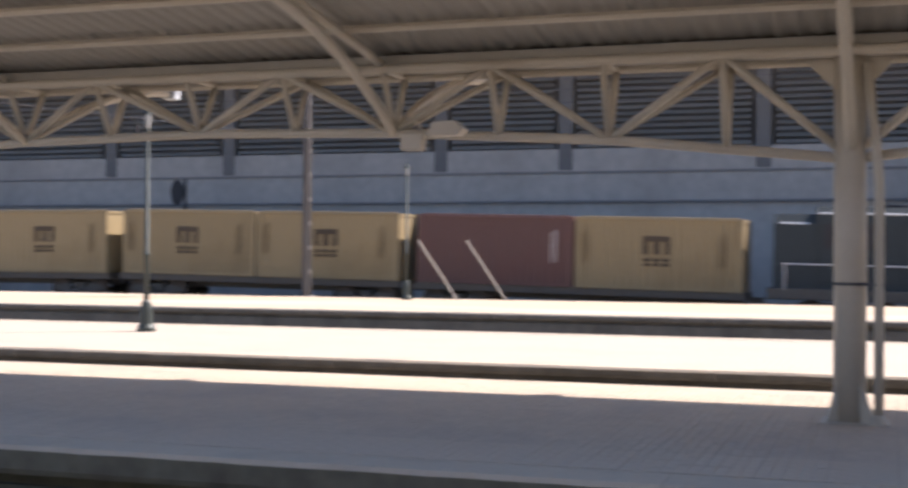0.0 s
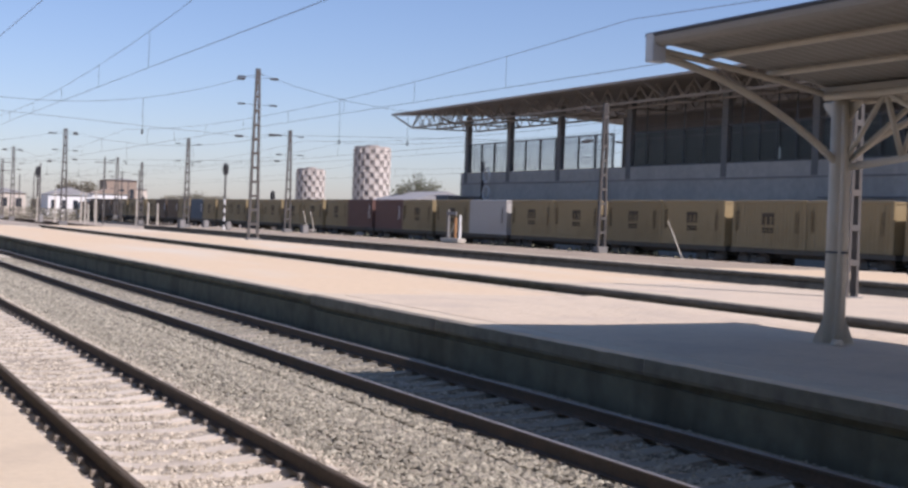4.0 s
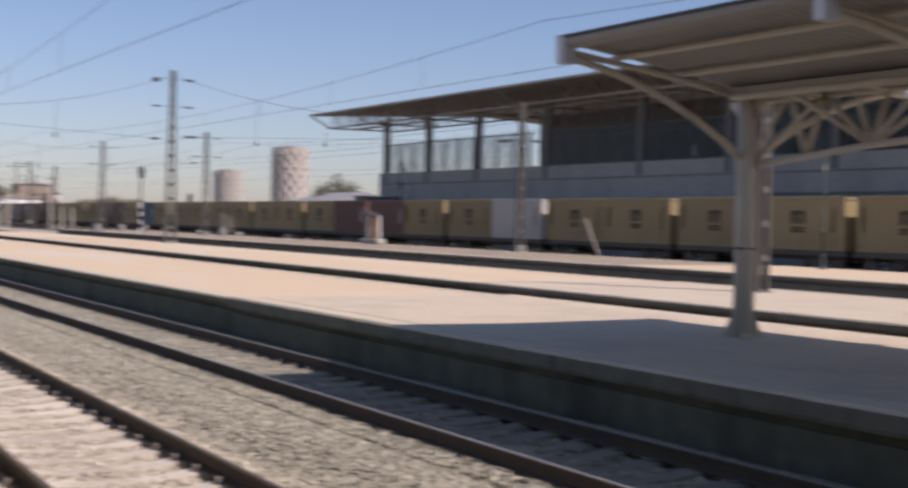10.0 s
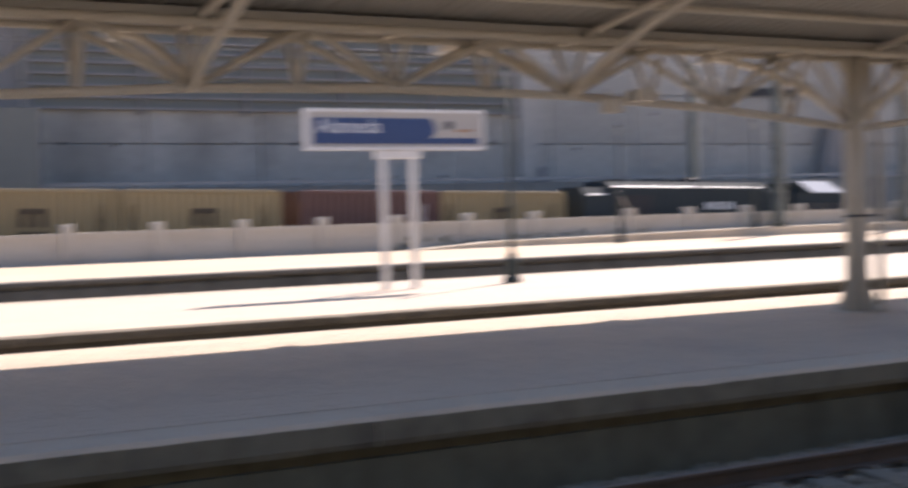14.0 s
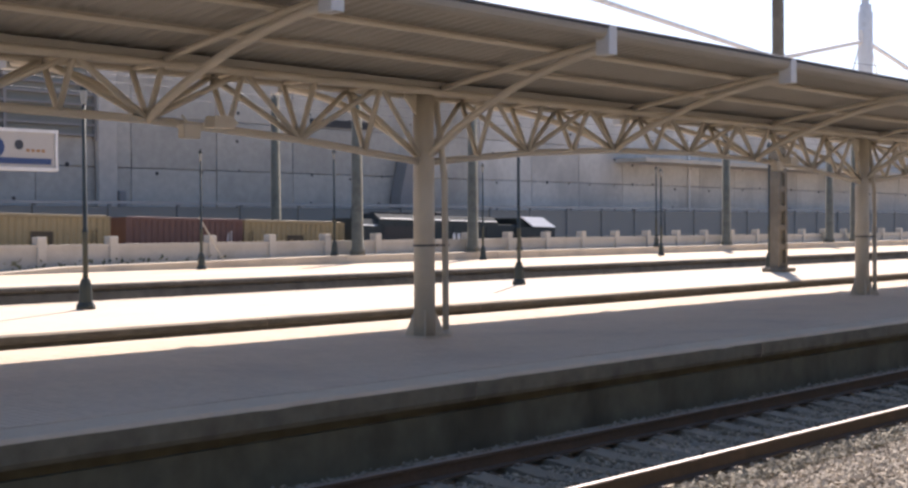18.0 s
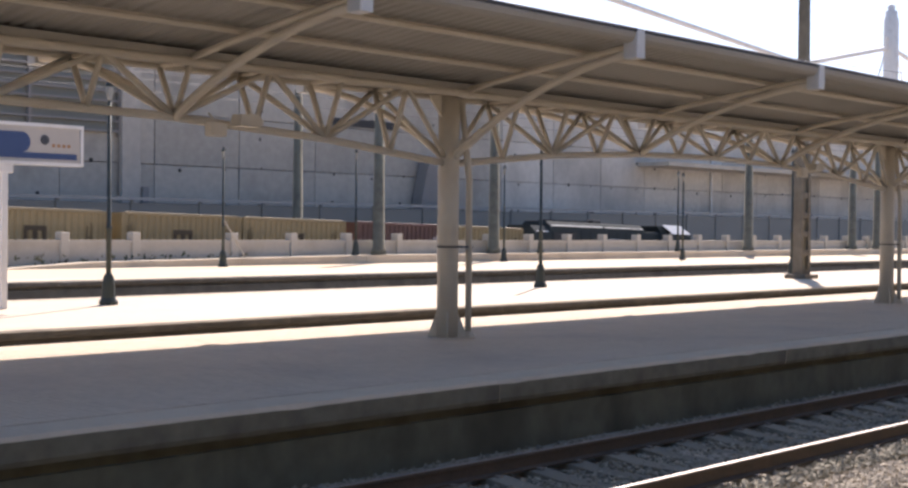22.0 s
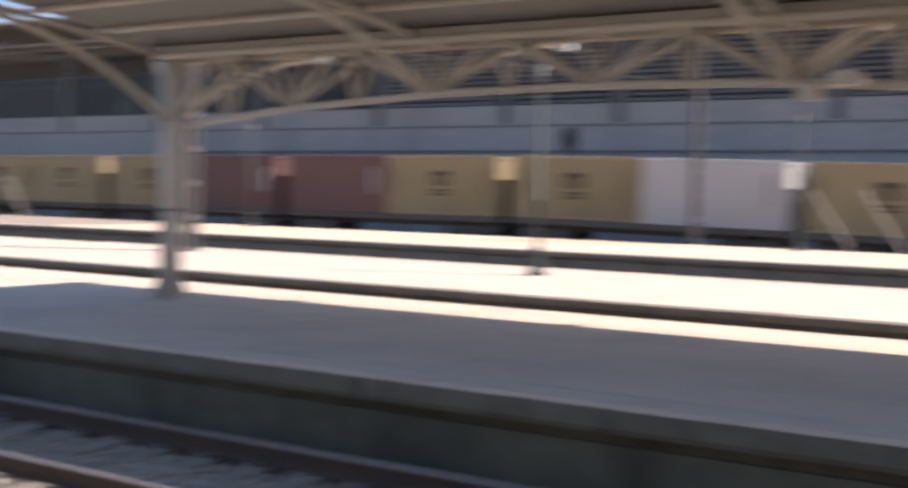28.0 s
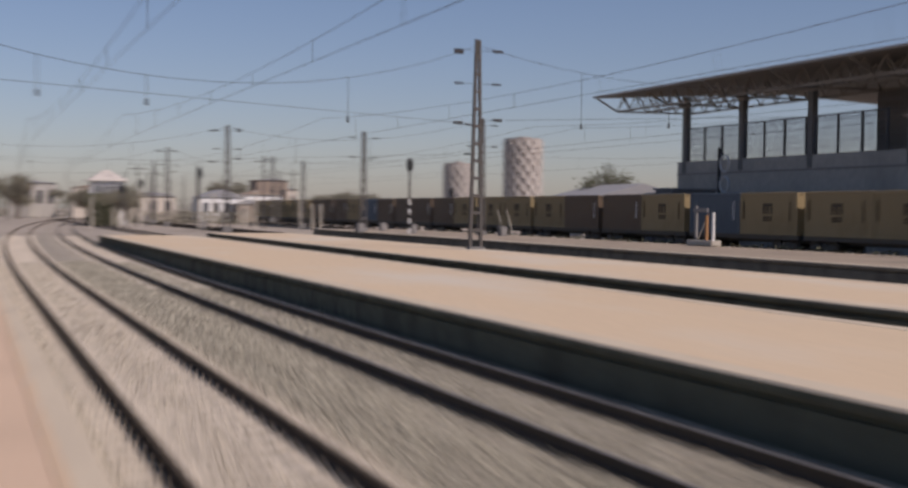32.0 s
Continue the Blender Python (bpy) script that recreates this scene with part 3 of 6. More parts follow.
part("slab", lambda bm: box(bm, -78, -25.3, -7, 1.0, -1.1, -0.03), M["tile_old"], own, "orange tiled older stretch")
part("kerb_strip", lambda bm: box(bm, -25.3, 70, 0.93, 1.46, -0.25, 0.0, 0.015), M["kerb"], own)
part("safety_line", lambda bm: box(bm, -25.3, 70, 0.845, 0.93, -0.3, -0.004), M["yellow_line"], own, "worn yellow line")
part("kerb_strip", lambda bm: box(bm, -78, -25.3, 1.0, 1.40, -0.28, -0.03, 0.02), M["kerb"], own)
part("safety_line", lambda bm: box(bm, -60, -25.3, 1.01, 1.12, -0.2, -0.024), M["yellow_line"], own, "worn yellow line")
part("retaining_face", lambda bm: box(bm, -78, 70, 0.4, 1.3, -1.1, -0.25), M["face"], own)


# unseen wall and roof added behind the near platform, to hold back sky light
back = thing("wall_station", (0, 0, 0), "unseen plain wall added behind the near platform to cut sky light", "wall", kind="structure")
part("wall_body", lambda bm: box(bm, -11.5, 72, -4.0, -3.5, -0.05, 6.5), M["kerb"], back)
part("wall_end", lambda bm: box(bm, -11.5, -11.1, -12, -4.01, -0.6, 6.5), M["kerb"], back)
part("wall_roof", lambda bm: box(bm, -12.0, 72.5, -12, -3.3, 6.52, 6.8), M["roof_grey"], back)


# ---- tracks ----
RAIL = -0.60


def rail_section(bm, pts, head):
    """A flat-bottomed rail along the points; head: its worn top alone."""
    prof = [(-0.024, -0.002), (0.024, -0.002), (0.024, 0.004), (-0.024, 0.004)] if head else [(-0.07, -0.16), (0.07, -0.16), (0.07, -0.145), (0.012, -0.13), (0.012, -0.04), (0.036, -0.03), (0.036, -0.003), (-0.036, -0.003), (-0.036, -0.03), (-0.012, -0.04), (-0.012, -0.13), (-0.07, -0.145)]
    rings = [[bm.verts.new((x, y + u, z + v)) for u, v in prof] for x, y, z in pts]
    k = len(prof)
    for a, b in zip(rings, rings[1:]):
        for i in range(k):
            bm.faces.new((a[i], a[(i + 1) % k], b[(i + 1) % k], b[i]))


def track(name, label, ya, yb, x0, x1, z=RAIL, curve=None, drop=None, near=None, shiny=False, bed="sleeper"):
    t = thing(name, (0, 0, 0), label, "railway track", "tracks", kind="structure")
    xs = [x0]
    while xs[-1] < x1:
        xs.append(min(x1, xs[-1] + (4 if -120 < xs[-1] < 90 else 12)))
    off = curve or (lambda x: 0.0)
    low = drop or (lambda x: 0.0)
    for y in (ya, yb):
        r = part("rail", lambda bm: rail_section(bm, [(x, y + off(x), z + low(x)) for x in xs], False), M["rail"], t)
        part("rail_head", lambda bm: rail_section(bm, [(x, y + off(x), z + low(x)) for x in xs], True), M["railtop"] if shiny else M["rail"], r)
    mid = (ya + yb) / 2
    half = 1.32
    prof = [(-half, -0.40), (half, -0.40), (half, -0.2), (0.75, -0.165), (0.4, -0.21), (-0.4, -0.21), (-0.75, -0.165), (-half, -0.2)]
    sl = mesh_of("sleeper", lambda bm: prism(bm, prof, -0.13, 0.13), M[bed])
    rest = bmesh.new()
    clips = bmesh.new()
    x = x0 + 0.3
    while x < x1:
        y = mid + off(x)
        if near and near[0] < x < near[1]:
            part("sleeper", sl, None, t, at=Matrix.Translation((x, y, z + low(x) + random.uniform(-0.012, 0.006))) @ Matrix.Rotation(random.uniform(-0.012, 0.012), 4, "Z"))
            for r in (ya, yb):
                for s in (-0.105, 0.105):
                    box(clips, x - 0.035, x + 0.035, r + off(x) + s - 0.028, r + off(x) + s + 0.028, z + low(x) - 0.165, z + low(x) - (0.145 if shiny else 0.11))
        elif curve or near:
            prism(rest, [(y + u, z + low(x) + v) for u, v in prof], x - 0.13, x + 0.13)
            if -110 < x:
                for r in (ya, yb):
                    box(clips, x - 0.04, x + 0.04, r + off(x) - 0.11, r + off(x) + 0.11, z + low(x) - 0.165, z + low(x) - 0.12)
        x += 0.62
    for bm, nm, m in ((rest, "far_sleepers", M["sleeper"]), (clips, "rail_clips", M["clip"])):
        if bm.verts:
            me = bpy.data.meshes.new(nm)
            bm.to_mesh(me)
            me.materials.append(m)
            tagged(part(nm, me, None, t), kind="stuff")
        bm.free()
    return t


track("track_1", "ballasted track with rusty rails and concrete sleepers", 2.36, 4.06, -420, 90, curve=bend, near=(-62, 12))
track("track_2", "ballasted track with worn rails beside the platform face", 6.76, 8.46, -420, 90, curve=bend, near=(-62, 40), shiny=True, bed="sleeper_shade")
track("track_3", "rusty track sunk between two platforms", 17.05, 18.75, -300, 130)
track("track_4", "rusty track sunk between two platforms", 28.6, 30.3, -300, 130)
track("track_5", "rusty track sunk between two platforms", 31.6, 33.3, -300, 130)
track("track_6", "goods line that dips towards an underpass", 47.2, 48.9, -520, 140, z=-0.36, drop=grade)


def ballast_bed():
    xs = [-430, -300, -200, -150] + list(np.arange(-120, -40, 4.0)) + list(np.arange(-40, 30, 1.0)) + [30, 45, 60, 90]
    ys = list(np.arange(1.3, 9.5, 0.2))
    v, f = [], []
    for x in xs:
        for y in ys:
            track_mid = min(abs(y - 3.21), abs(y - 7.61))
            z = -0.825 + 0.10 * max(0, track_mid - 1.25) + 0.03 * noise.noise((x * 0.7, y * 0.9, 0)) + 0.02 * noise.noise((x * 3, y * 3, 3))
            v.append((x, y + bend(x), z))
    n = len(ys)
    for i in range(len(xs) - 1):
        for j in range(n - 1):
            f.append((i * n + j, (i + 1) * n + j, (i + 1) * n + j + 1, i * n + j + 1))
    return quick_mesh("ballast", v, f, M["ballast"])


tagged(new("ballast", ballast_bed()), "grey crushed-stone ballast between the tracks", "ballast", kind="stuff")


def loose_stones(name, count, x0, x1, y0, y1, lo, hi, lift=0.0, bare=0.8, mat="stone", label="loose crushed stones of the track bed", thin=0.3):
    """Many small rough stones, each a skewed eight-sided lump."""
    rng = np.random.default_rng(5)
    cx, cy = rng.uniform(x0, x1, count), rng.uniform(y0, y1, count)
    keep = np.ones(count, bool)
    for r in (2.36, 4.06, 6.76, 8.46):
        keep &= abs(cy - r) > 0.1
    on_sleeper = np.minimum(abs(cy - 3.21), abs(cy - 7.61)) < 1.3
    keep &= ~(on_sleeper & (rng.random(count) < thin))
    keep &= ~(on_sleeper & (abs((cx + 419.7 + 0.31) % 0.62 - 0.31) < 0.14) & (rng.random(count) < bare))
    cx, cy = cx[keep], cy[keep]
    n = len(cx)
    rad = rng.uniform(lo, hi, n)
    base = np.array([(1, 0, 0), (-1, 0, 0), (0, 1, 0), (0, -1, 0), (0, 0, 1), (0, 0, -1)], float)
    jit = base[None] * rng.uniform(0.55, 1.25, (n, 6, 1)) + rng.normal(0, 0.22, (n, 6, 3))
    jit *= rad[:, None, None] * np.array((1, 1, 0.75))
    mid = np.minimum(abs(cy - 3.21), abs(cy - 7.61))
    cz = -0.828 + 0.10 * np.maximum(0, mid - 1.25) + rng.uniform(0.0, 0.025, n) + lift
    pos = jit + np.stack([cx, cy + 0.00030 * np.maximum(0, -cx - 60) ** 2, cz], -1)[:, None]
    tri = np.array([(0, 2, 4), (2, 1, 4), (1, 3, 4), (3, 0, 4), (2, 0, 5), (1, 2, 5), (3, 1, 5), (0, 3, 5)])
    faces = (tri[None] + 6 * np.arange(n)[:, None, None]).reshape(-1, 3)
    me = quick_mesh(name, pos.reshape(-1, 3).tolist(), faces.tolist(), M[mat])
    return tagged(new(name, me), label, "ballast", kind="stuff")


SHOULDER = "dark dirty stones heaped between the two tracks"
for x0, x1, n, lo, hi, bare in ((-84, -46, 26000, 0.035, 0.07, 0.8), (-46, -30, 26000, 0.028, 0.055, 0.85), (-30, -5, 64000, 0.022, 0.045, 0.88)):
    loose_stones("ballast_stones", n, x0, x1, 1.5, 4.75, lo, hi, -0.012, bare, thin=0.15)
    loose_stones("shoulder_stones", n // 3, x0, x1, 4.6, 6.2, lo, hi, 0.0, bare, "stone_dark", SHOULDER)
    loose_stones("far_track_stones", n // 2, x0, x1, 6.1, 9.25, lo, hi, -0.006, bare, "stone_dark", "stones between the rails, toned dark for the shade beside the platform", 0.1)
loose_stones("ballast_stones", 34000, 4, 27, 3.8, 6.6, 0.02, 0.042, 0.0, 0.6)
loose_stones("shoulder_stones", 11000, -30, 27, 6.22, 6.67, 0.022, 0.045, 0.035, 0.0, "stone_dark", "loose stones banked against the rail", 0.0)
# Dark stone colour deepens the shade under the platform edge.
loose_stones("shaded_stones", 34000, -5, 27, 6.4, 9.3, 0.018, 0.036, 0.002, 0.8, "stone_dark", "stones under the platform edge, shade put into their dark colour", 0.0)


# ---- canopies ----
def canopy(name, label, cols, y, z_low, z_mid, z_top, reach, z_tip, x_end, far=True, r_col=0.155, bow=(0.41, 0.77, 0.91), hug=0.13, cap_size=1.0, sit=0.16):
    """A butterfly canopy: columns, an arched truss along the middle, curved ribs and two rising wings."""
    c = thing(name, (0, 0, 0), label, "canopy")
    pitch = cols[1] - cols[0]
    sides = (-1, 1)
    x_start = cols[0] - 0.085

    def wing_z(u):
        return z_top + 0.12 + (z_tip + sit - z_top - 0.12) * (1.25 * u - 0.25 * u * u)

    col = mesh_of("column", lambda bm: lathe(bm, [(r_col, 0), (r_col, z_top - 0.02)], 16), M["cream"], True)
    gus = mesh_of("base_gusset", lambda bm: prism(bm, [(r_col - 0.01, 0), (r_col + 0.15, 0), (r_col + 0.13, 0.05), (r_col - 0.01, 0.42)], -0.012, 0.012, "y"), M["cream"])
    tgus = mesh_of("top_gusset", lambda bm: prism(bm, [(r_col - 0.01, z_top - 0.03), (r_col + 0.24, z_top - 0.03), (r_col + 0.22, z_top - 0.1), (r_col - 0.01, z_top - 0.34)], -0.012, 0.012, "y"), M["cream"])
    plate = mesh_of("base_plate", lambda bm: box(bm, -0.27, 0.27, -0.27, 0.27, 0, 0.018, 0.006), M["cream"])
    pipe = mesh_of("downpipe", lambda bm: (path_tube(bm, [(0.27, -0.17, 0.0), (0.27, -0.17, z_low - 0.25), (0.24, -0.15, z_low + 0.1), (0.16, -0.1, z_top - 0.1)], 0.048, 10), lathe(bm, [(0.10, 0), (0.10, 0.03), (0.06, 0.1)], 10, (0.27, -0.17, 0))), M["cream"], True)
    band = mesh_of("pipe_band", lambda bm: (lathe(bm, [(r_col + 0.008, 0), (r_col + 0.008, 0.03)], 16, (0, 0, 1.33)), box(bm, 0.1, 0.33, -0.2, -0.1, 1.33, 1.36)), M["steel_dark"])
    for x in cols:
        k = part("column", col, None, c, at=Matrix.Translation((x, y, 0)), label="cream round steel column")
        for a in range(4):
            part("base_gusset", gus, None, k, at=Matrix.Rotation(a * math.pi / 2 + math.pi / 4, 4, "Z"))
        for a in (0, 2):
            part("top_gusset", tgus, None, k, at=Matrix.Rotation(a * math.pi / 2, 4, "Z"))
        part("base_plate", plate, None, k)
        part("downpipe", pipe, None, c, at=Matrix.Translation((x, y, 0)))
        part("pipe_band", band, None, k)
    dy = 0.34
    n = 6
    p = pitch / n
    zb = [z_low + (z_mid - z_low) * math.sin(math.pi * k / n) ** 0.8 for k in range(n + 1)]
    zb[0] = zb[n] = z_low
    bottom = mesh_of("bottom_chord", lambda bm: path_tube(bm, [(k * p, 0, zb[k]) for k in range(n + 1)], 0.05, 8), M["cream"], True)
    top = [mesh_of("top_chord", lambda bm: path_tube(bm, [(0, s * dy, z_top), (pitch, s * dy, z_top)], 0.05, 12), M["cream"]) for s in sides]

    def web(a, b):
        return mesh_of("web_member", lambda bm: path_tube(bm, [a, b], 0.04, 6), M["cream"], True)

    webs = []
    for k in range(n):
        for s in sides:
            tn = ((k + 0.5) * p, s * dy, z_top)
            webs.append(web((k * p, 0, zb[k]), tn))
            webs.append(web(((k + 1) * p, 0, zb[k + 1]), tn))
            webs.append(web(((k + 0.5) * p, 0, (zb[k] + zb[k + 1]) / 2), tn))
            if k:
                webs.append(web((k * p, 0, zb[k]), (k * p, s * dy, z_top)))
    tie = mesh_of("cross_tie", lambda bm: path_tube(bm, [(0, -dy, z_top), (0, dy, z_top)], 0.035, 6), M["cream"], True)
    for i, x in enumerate(cols[:-1]):
        m = Matrix.Translation((x, y, 0))
        part("bottom_chord", bottom, None, c, at=m)
        for t in top:
            part("top_chord", t, None, c, at=m)
        for w in webs:
            part("web_member", w, None, c, at=m)
        for k in range(2 * n):
            part("cross_tie", tie, None, c, at=Matrix.Translation((x + k * p / 2, y, 0)))
    part("valley_gutter", lambda bm: prism(bm, [(y - 0.34, z_top + 0.02), (y + 0.34, z_top + 0.02), (y + 0.36, z_top + 0.14), (y - 0.36, z_top + 0.14)], x_start, x_end), M["roof"], c)
    # ribs and wings
    for s in sides:
        if s == 1 and not far:
            continue
        y_tip = s * reach
        for kind in (0, 1):
            z0 = z_low + 0.02 if kind == 0 else zb[2]
            ctrl = [(0, z0), (s * reach * 0.22, z0 + (z_tip - z0) * bow[0]), (s * reach * 0.55, z0 + (z_tip - z0) * bow[1]), (s * reach * 0.8, z0 + (z_tip - z0) * bow[2]), (y_tip, z_tip - 0.05)]
            pts = []
            for q in range(17):
                u = q / 16
                b = [math.comb(4, j) * u**j * (1 - u) ** (4 - j) for j in range(5)]
                pts.append((0, sum(w * a[0] for w, a in zip(b, ctrl)), sum(w * a[1] for w, a in zip(b, ctrl))))
            rib = mesh_of("curved_rib", lambda bm: path_tube(bm, pts, 0.055, 8), M["cream"], True)
            raf = mesh_of("rafter", lambda bm: path_tube(bm, [(0, s * reach * u, wing_z(u) - hug) for u in (0.12, 0.35, 0.6, 0.8, 0.97)], 0.045, 8), M["cream"], True)
            cap = mesh_of("end_box", lambda bm: box(bm, -0.09 * cap_size, 0.09 * cap_size, y_tip - 0.11 * cap_size, y_tip + 0.11 * cap_size, z_tip - 0.14 * cap_size, z_tip + sit + 0.075, 0.01), M["edge"])
            for x in cols:
                for j in ((0,) if kind == 0 else (2, 4)):
                    xx = x + j * p
                    if xx > x_end:
                        continue
                    m = Matrix.Translation((xx, y, 0))
                    part("curved_rib", rib, None, c, at=m)
                    part("rafter", raf, None, c, at=m)
                    part("end_box", cap, None, c, at=m, label="grey sheet-metal rib end")
        for u in (0.40, 0.74):
            part("purlin", lambda bm: path_tube(bm, [(x_start, y + s * reach * u, wing_z(u) - 0.06), (x_end, y + s * reach * u, wing_z(u) - 0.06)], 0.042, 6), M["cream"], c)
        # corrugated sheet with thickness
        us = [0.0, 0.2, 0.4, 0.6, 0.8, 1.0]
        xs, v, f = np.arange(x_start, x_end, 0.045), [], []
        for i, x in enumerate(xs):
            w = 0.018 if (i // 2) % 2 else -0.003
            for lay in (0, 0.02):
                v += [(x, y + s * (reach + 0.08) * u, wing_z(u) + w + lay) for u in us]
        k = 2 * len(us)
        for i in range(len(xs) - 1):
            for j in range(len(us) - 1):
                a, b = i * k + j, (i + 1) * k + j
                f.append((a, b, b + 1, a + 1))
                f.append((a + len(us), a + len(us) + 1, b + len(us) + 1, b + len(us)))
        part("roof_sheet", quick_mesh("roof_sheet", v, f, M["roof"]), None, c, "grey corrugated roof sheet")
        lip = [(reach - 0.04, -0.10), (reach + 0.03, -0.085), (reach + 0.075, -0.045), (reach + 0.095, 0.01), (reach + 0.085, 0.05), (reach - 0.06, 0.03), (reach - 0.06, -0.04)]
        part("eave_trim", lambda bm: prism(bm, [(y + s * u, wing_z(1) + v) for u, v in lip], x_start, x_end), M["eave"], c, "rounded grey sheet along the roof edge")
        part("edge_gutter", lambda bm: path_tube(bm, [(x_start - 0.02, y + s * (reach + 0.08), wing_z(1) + 0.06), (x_end, y + s * (reach + 0.08), wing_z(1) + 0.06)], 0.03, 8), M["steel_dark"], c, "dark gutter along the roof edge")
    return c


canopy("platform_canopy", "cream steel butterfly canopy with arched truss on round columns", [-14.70 + 14.26 * k for k in range(7)], 13.4, 2.56, 2.97, 3.57, 3.32, 3.96, 70.8)
canopy("near_canopy", "cream steel canopy over the near platform", [-12.35 + 12.0 * k for k in range(5)], -0.86, 2.12, 2.5, 3.05, 2.02, 3.40, 35.0, r_col=0.165, bow=(0.28, 0.70, 0.92), hug=0.05, cap_size=0.6, sit=0.09)


# ---- goods train ----
TRAIN_Y = 48.05
HALF = 1.22


def container_mesh(mat):
    """A 20-foot box: one corrugated shell."""
    L, H, n = 2.98, 2.55, 20
    w = 2 * L / n
    side = []
    for i in range(n):
        a = -L + i * w
        side += [(a + 0.03, HALF - 0.08), (a + 0.08, HALF - 0.03), (a + w - 0.08, HALF - 0.03), (a + w - 0.03, HALF - 0.08)]
    ring = side + [(L, HALF - 0.08)] + [(L + 0.02 * (k % 2), HALF - 0.3 - 0.3 * k) for k in range(7)] + [(x, -y) for x, y in side[::-1]] + [(-L - 0.02 * (k % 2), -HALF + 0.3 + 0.3 * k) for k in range(7)]
    return mesh_of("container", lambda bm: prism(bm, ring, 0.05, H, "z"), mat)


def container_frame(mat):
    L, H = 3.03, 2.59

    def make(bm):
        for x in (-L, L - 0.16):
            for y in (-HALF, HALF - 0.12):
                box(bm, x, x + 0.16, y, y + 0.12, 0, H, 0.01)
        for y in (-HALF, HALF - 0.09):
            for z in (0, H - 0.11):
                box(bm, -L + 0.1, L - 0.1, y + 0.005, y + 0.085, z, z + 0.11)
        for x in (-L, L - 0.1):
            for z in (0.005, H - 0.125):
                box(bm, x + 0.005, x + 0.095, -HALF + 0.1, HALF - 0.1, z, z + 0.12)
    return mesh_of("corner_frame", make, mat)


FRAMES = {k: container_frame(M["c_" + k]) for k in ("yellow", "red", "white", "blue", "brown")}
RAILS = {k: mesh_of("top_rail", lambda bm: [prism(bm, [(s * (HALF + 0.004), 2.5), (s * (HALF + 0.004), 2.53), (s * (HALF - 0.05), 2.62), (s * (HALF - 0.12), 2.63), (s * (HALF - 0.12), 2.5)], -2.86, 2.86) for s in (-1, 1)], M["c_" + k]) for k in ("yellow", "red", "white", "blue", "brown")}
BOXES = {k: container_mesh(M["c_" + k]) for k in ("yellow", "red", "white", "blue", "brown")}


def badge(bm):
    y = -HALF - 0.004
    prism(bm, [(-0.5, 1.28), (-0.34, 1.28), (-0.34, 1.7), (-0.14, 1.7), (-0.14, 1.28), (0.06, 1.28), (0.06, 1.7), (0.26, 1.7), (0.26, 1.28), (0.42, 1.28), (0.42, 1.88), (-0.5, 1.88)], y, y + 0.05, "y")
    for a in (-0.48, -0.16, 0.16):
        prism(bm, [(a, 0.88), (a + 0.24, 0.88), (a + 0.24, 0.95), (a + 0.1, 1.0), (a + 0.24, 1.08), (a + 0.24, 1.14), (a, 1.14), (a, 1.06), (a + 0.12, 1.0), (a, 0.95)], y, y + 0.05, "y")


def side_marks(bm):
    y = -HALF - 0.004
    prism(bm, [(2.2, 0.85), (2.225, 0.85), (2.225, 1.5), (2.375, 1.5), (2.375, 0.9), (2.40, 0.9), (2.40, 2.1), (2.375, 2.1), (2.375, 1.52), (2.225, 1.52), (2.225, 2.0), (2.2, 2.0)], y, y + 0.03, "y")


BADGE, MARKS = mesh_of("badge", badge, M["print_dark"]), mesh_of("side_mark", side_marks, M["print_dark"])
MARKS_PALE = mesh_of("side_mark", side_marks, M["print_white"])


def frame_mesh(bm):
    box(bm, -6.1, 6.1, -0.25, 0.25, 0.62, 1.08)
    for y in (-1.15, 1.05):
        box(bm, -6.2, 6.2, y, y + 0.1, 0.86, 1.1)
        for i in range(9):
            box(bm, -5.9 + i * 1.45, -5.6 + i * 1.45, y - 0.03, y + 0.13, 0.98, 1.13)
    for x in (-6.2, -3.1, 0, 3.1, 6.05):
        box(bm, x - 0.08, x + 0.08, -1.15, 1.15, 0.85, 1.08)
    for x in (-6.45, 6.45):
        box(bm, x - 0.28, x + 0.28, -0.12, 0.12, 0.74, 0.95)


def bogie_mesh(bm):
    for y in (-0.98, 0.86):
        prism(bm, [(-1.25, 0.42), (-1.1, 0.62), (-0.45, 0.66), (-0.3, 0.36), (0.3, 0.36), (0.45, 0.66), (1.1, 0.62), (1.25, 0.42), (0.9, 0.4), (0.55, 0.24), (-0.55, 0.24), (-0.9, 0.4)], y, y + 0.12, "y")
    box(bm, -0.25, 0.25, -0.9, 0.9, 0.42, 0.7)


def wheel_mesh(bm):
    """Two ribbed disc wheels on an axle, turning about the origin."""
    for y in (-0.92, 0.78):
        for r, a, b in ((0.46, 0.0, 0.12), (0.17, -0.04, 0.16)):
            tube(bm, (0, y + a, 0), (0, y + b, 0), r, n=18)
        for k in range(5):
            c, s = math.cos(k * math.tau / 5), math.sin(k * math.tau / 5)
            for o in (-0.012, 0.132):
                bar(bm, (c * 0.16, y + o, s * 0.16), (c * 0.42, y + o, s * 0.42), 0.05, 0.05)
    tube(bm, (0, -0.8, 0), (0, 0.8, 0), 0.08, n=8)


WHEELS = []


FRAME, BOGIE, WHEEL = mesh_of("underframe", frame_mesh, M["wagon"]), mesh_of("bogie", bogie_mesh, M["wagon"]), mesh_of("wheelset", wheel_mesh, M["rail"])
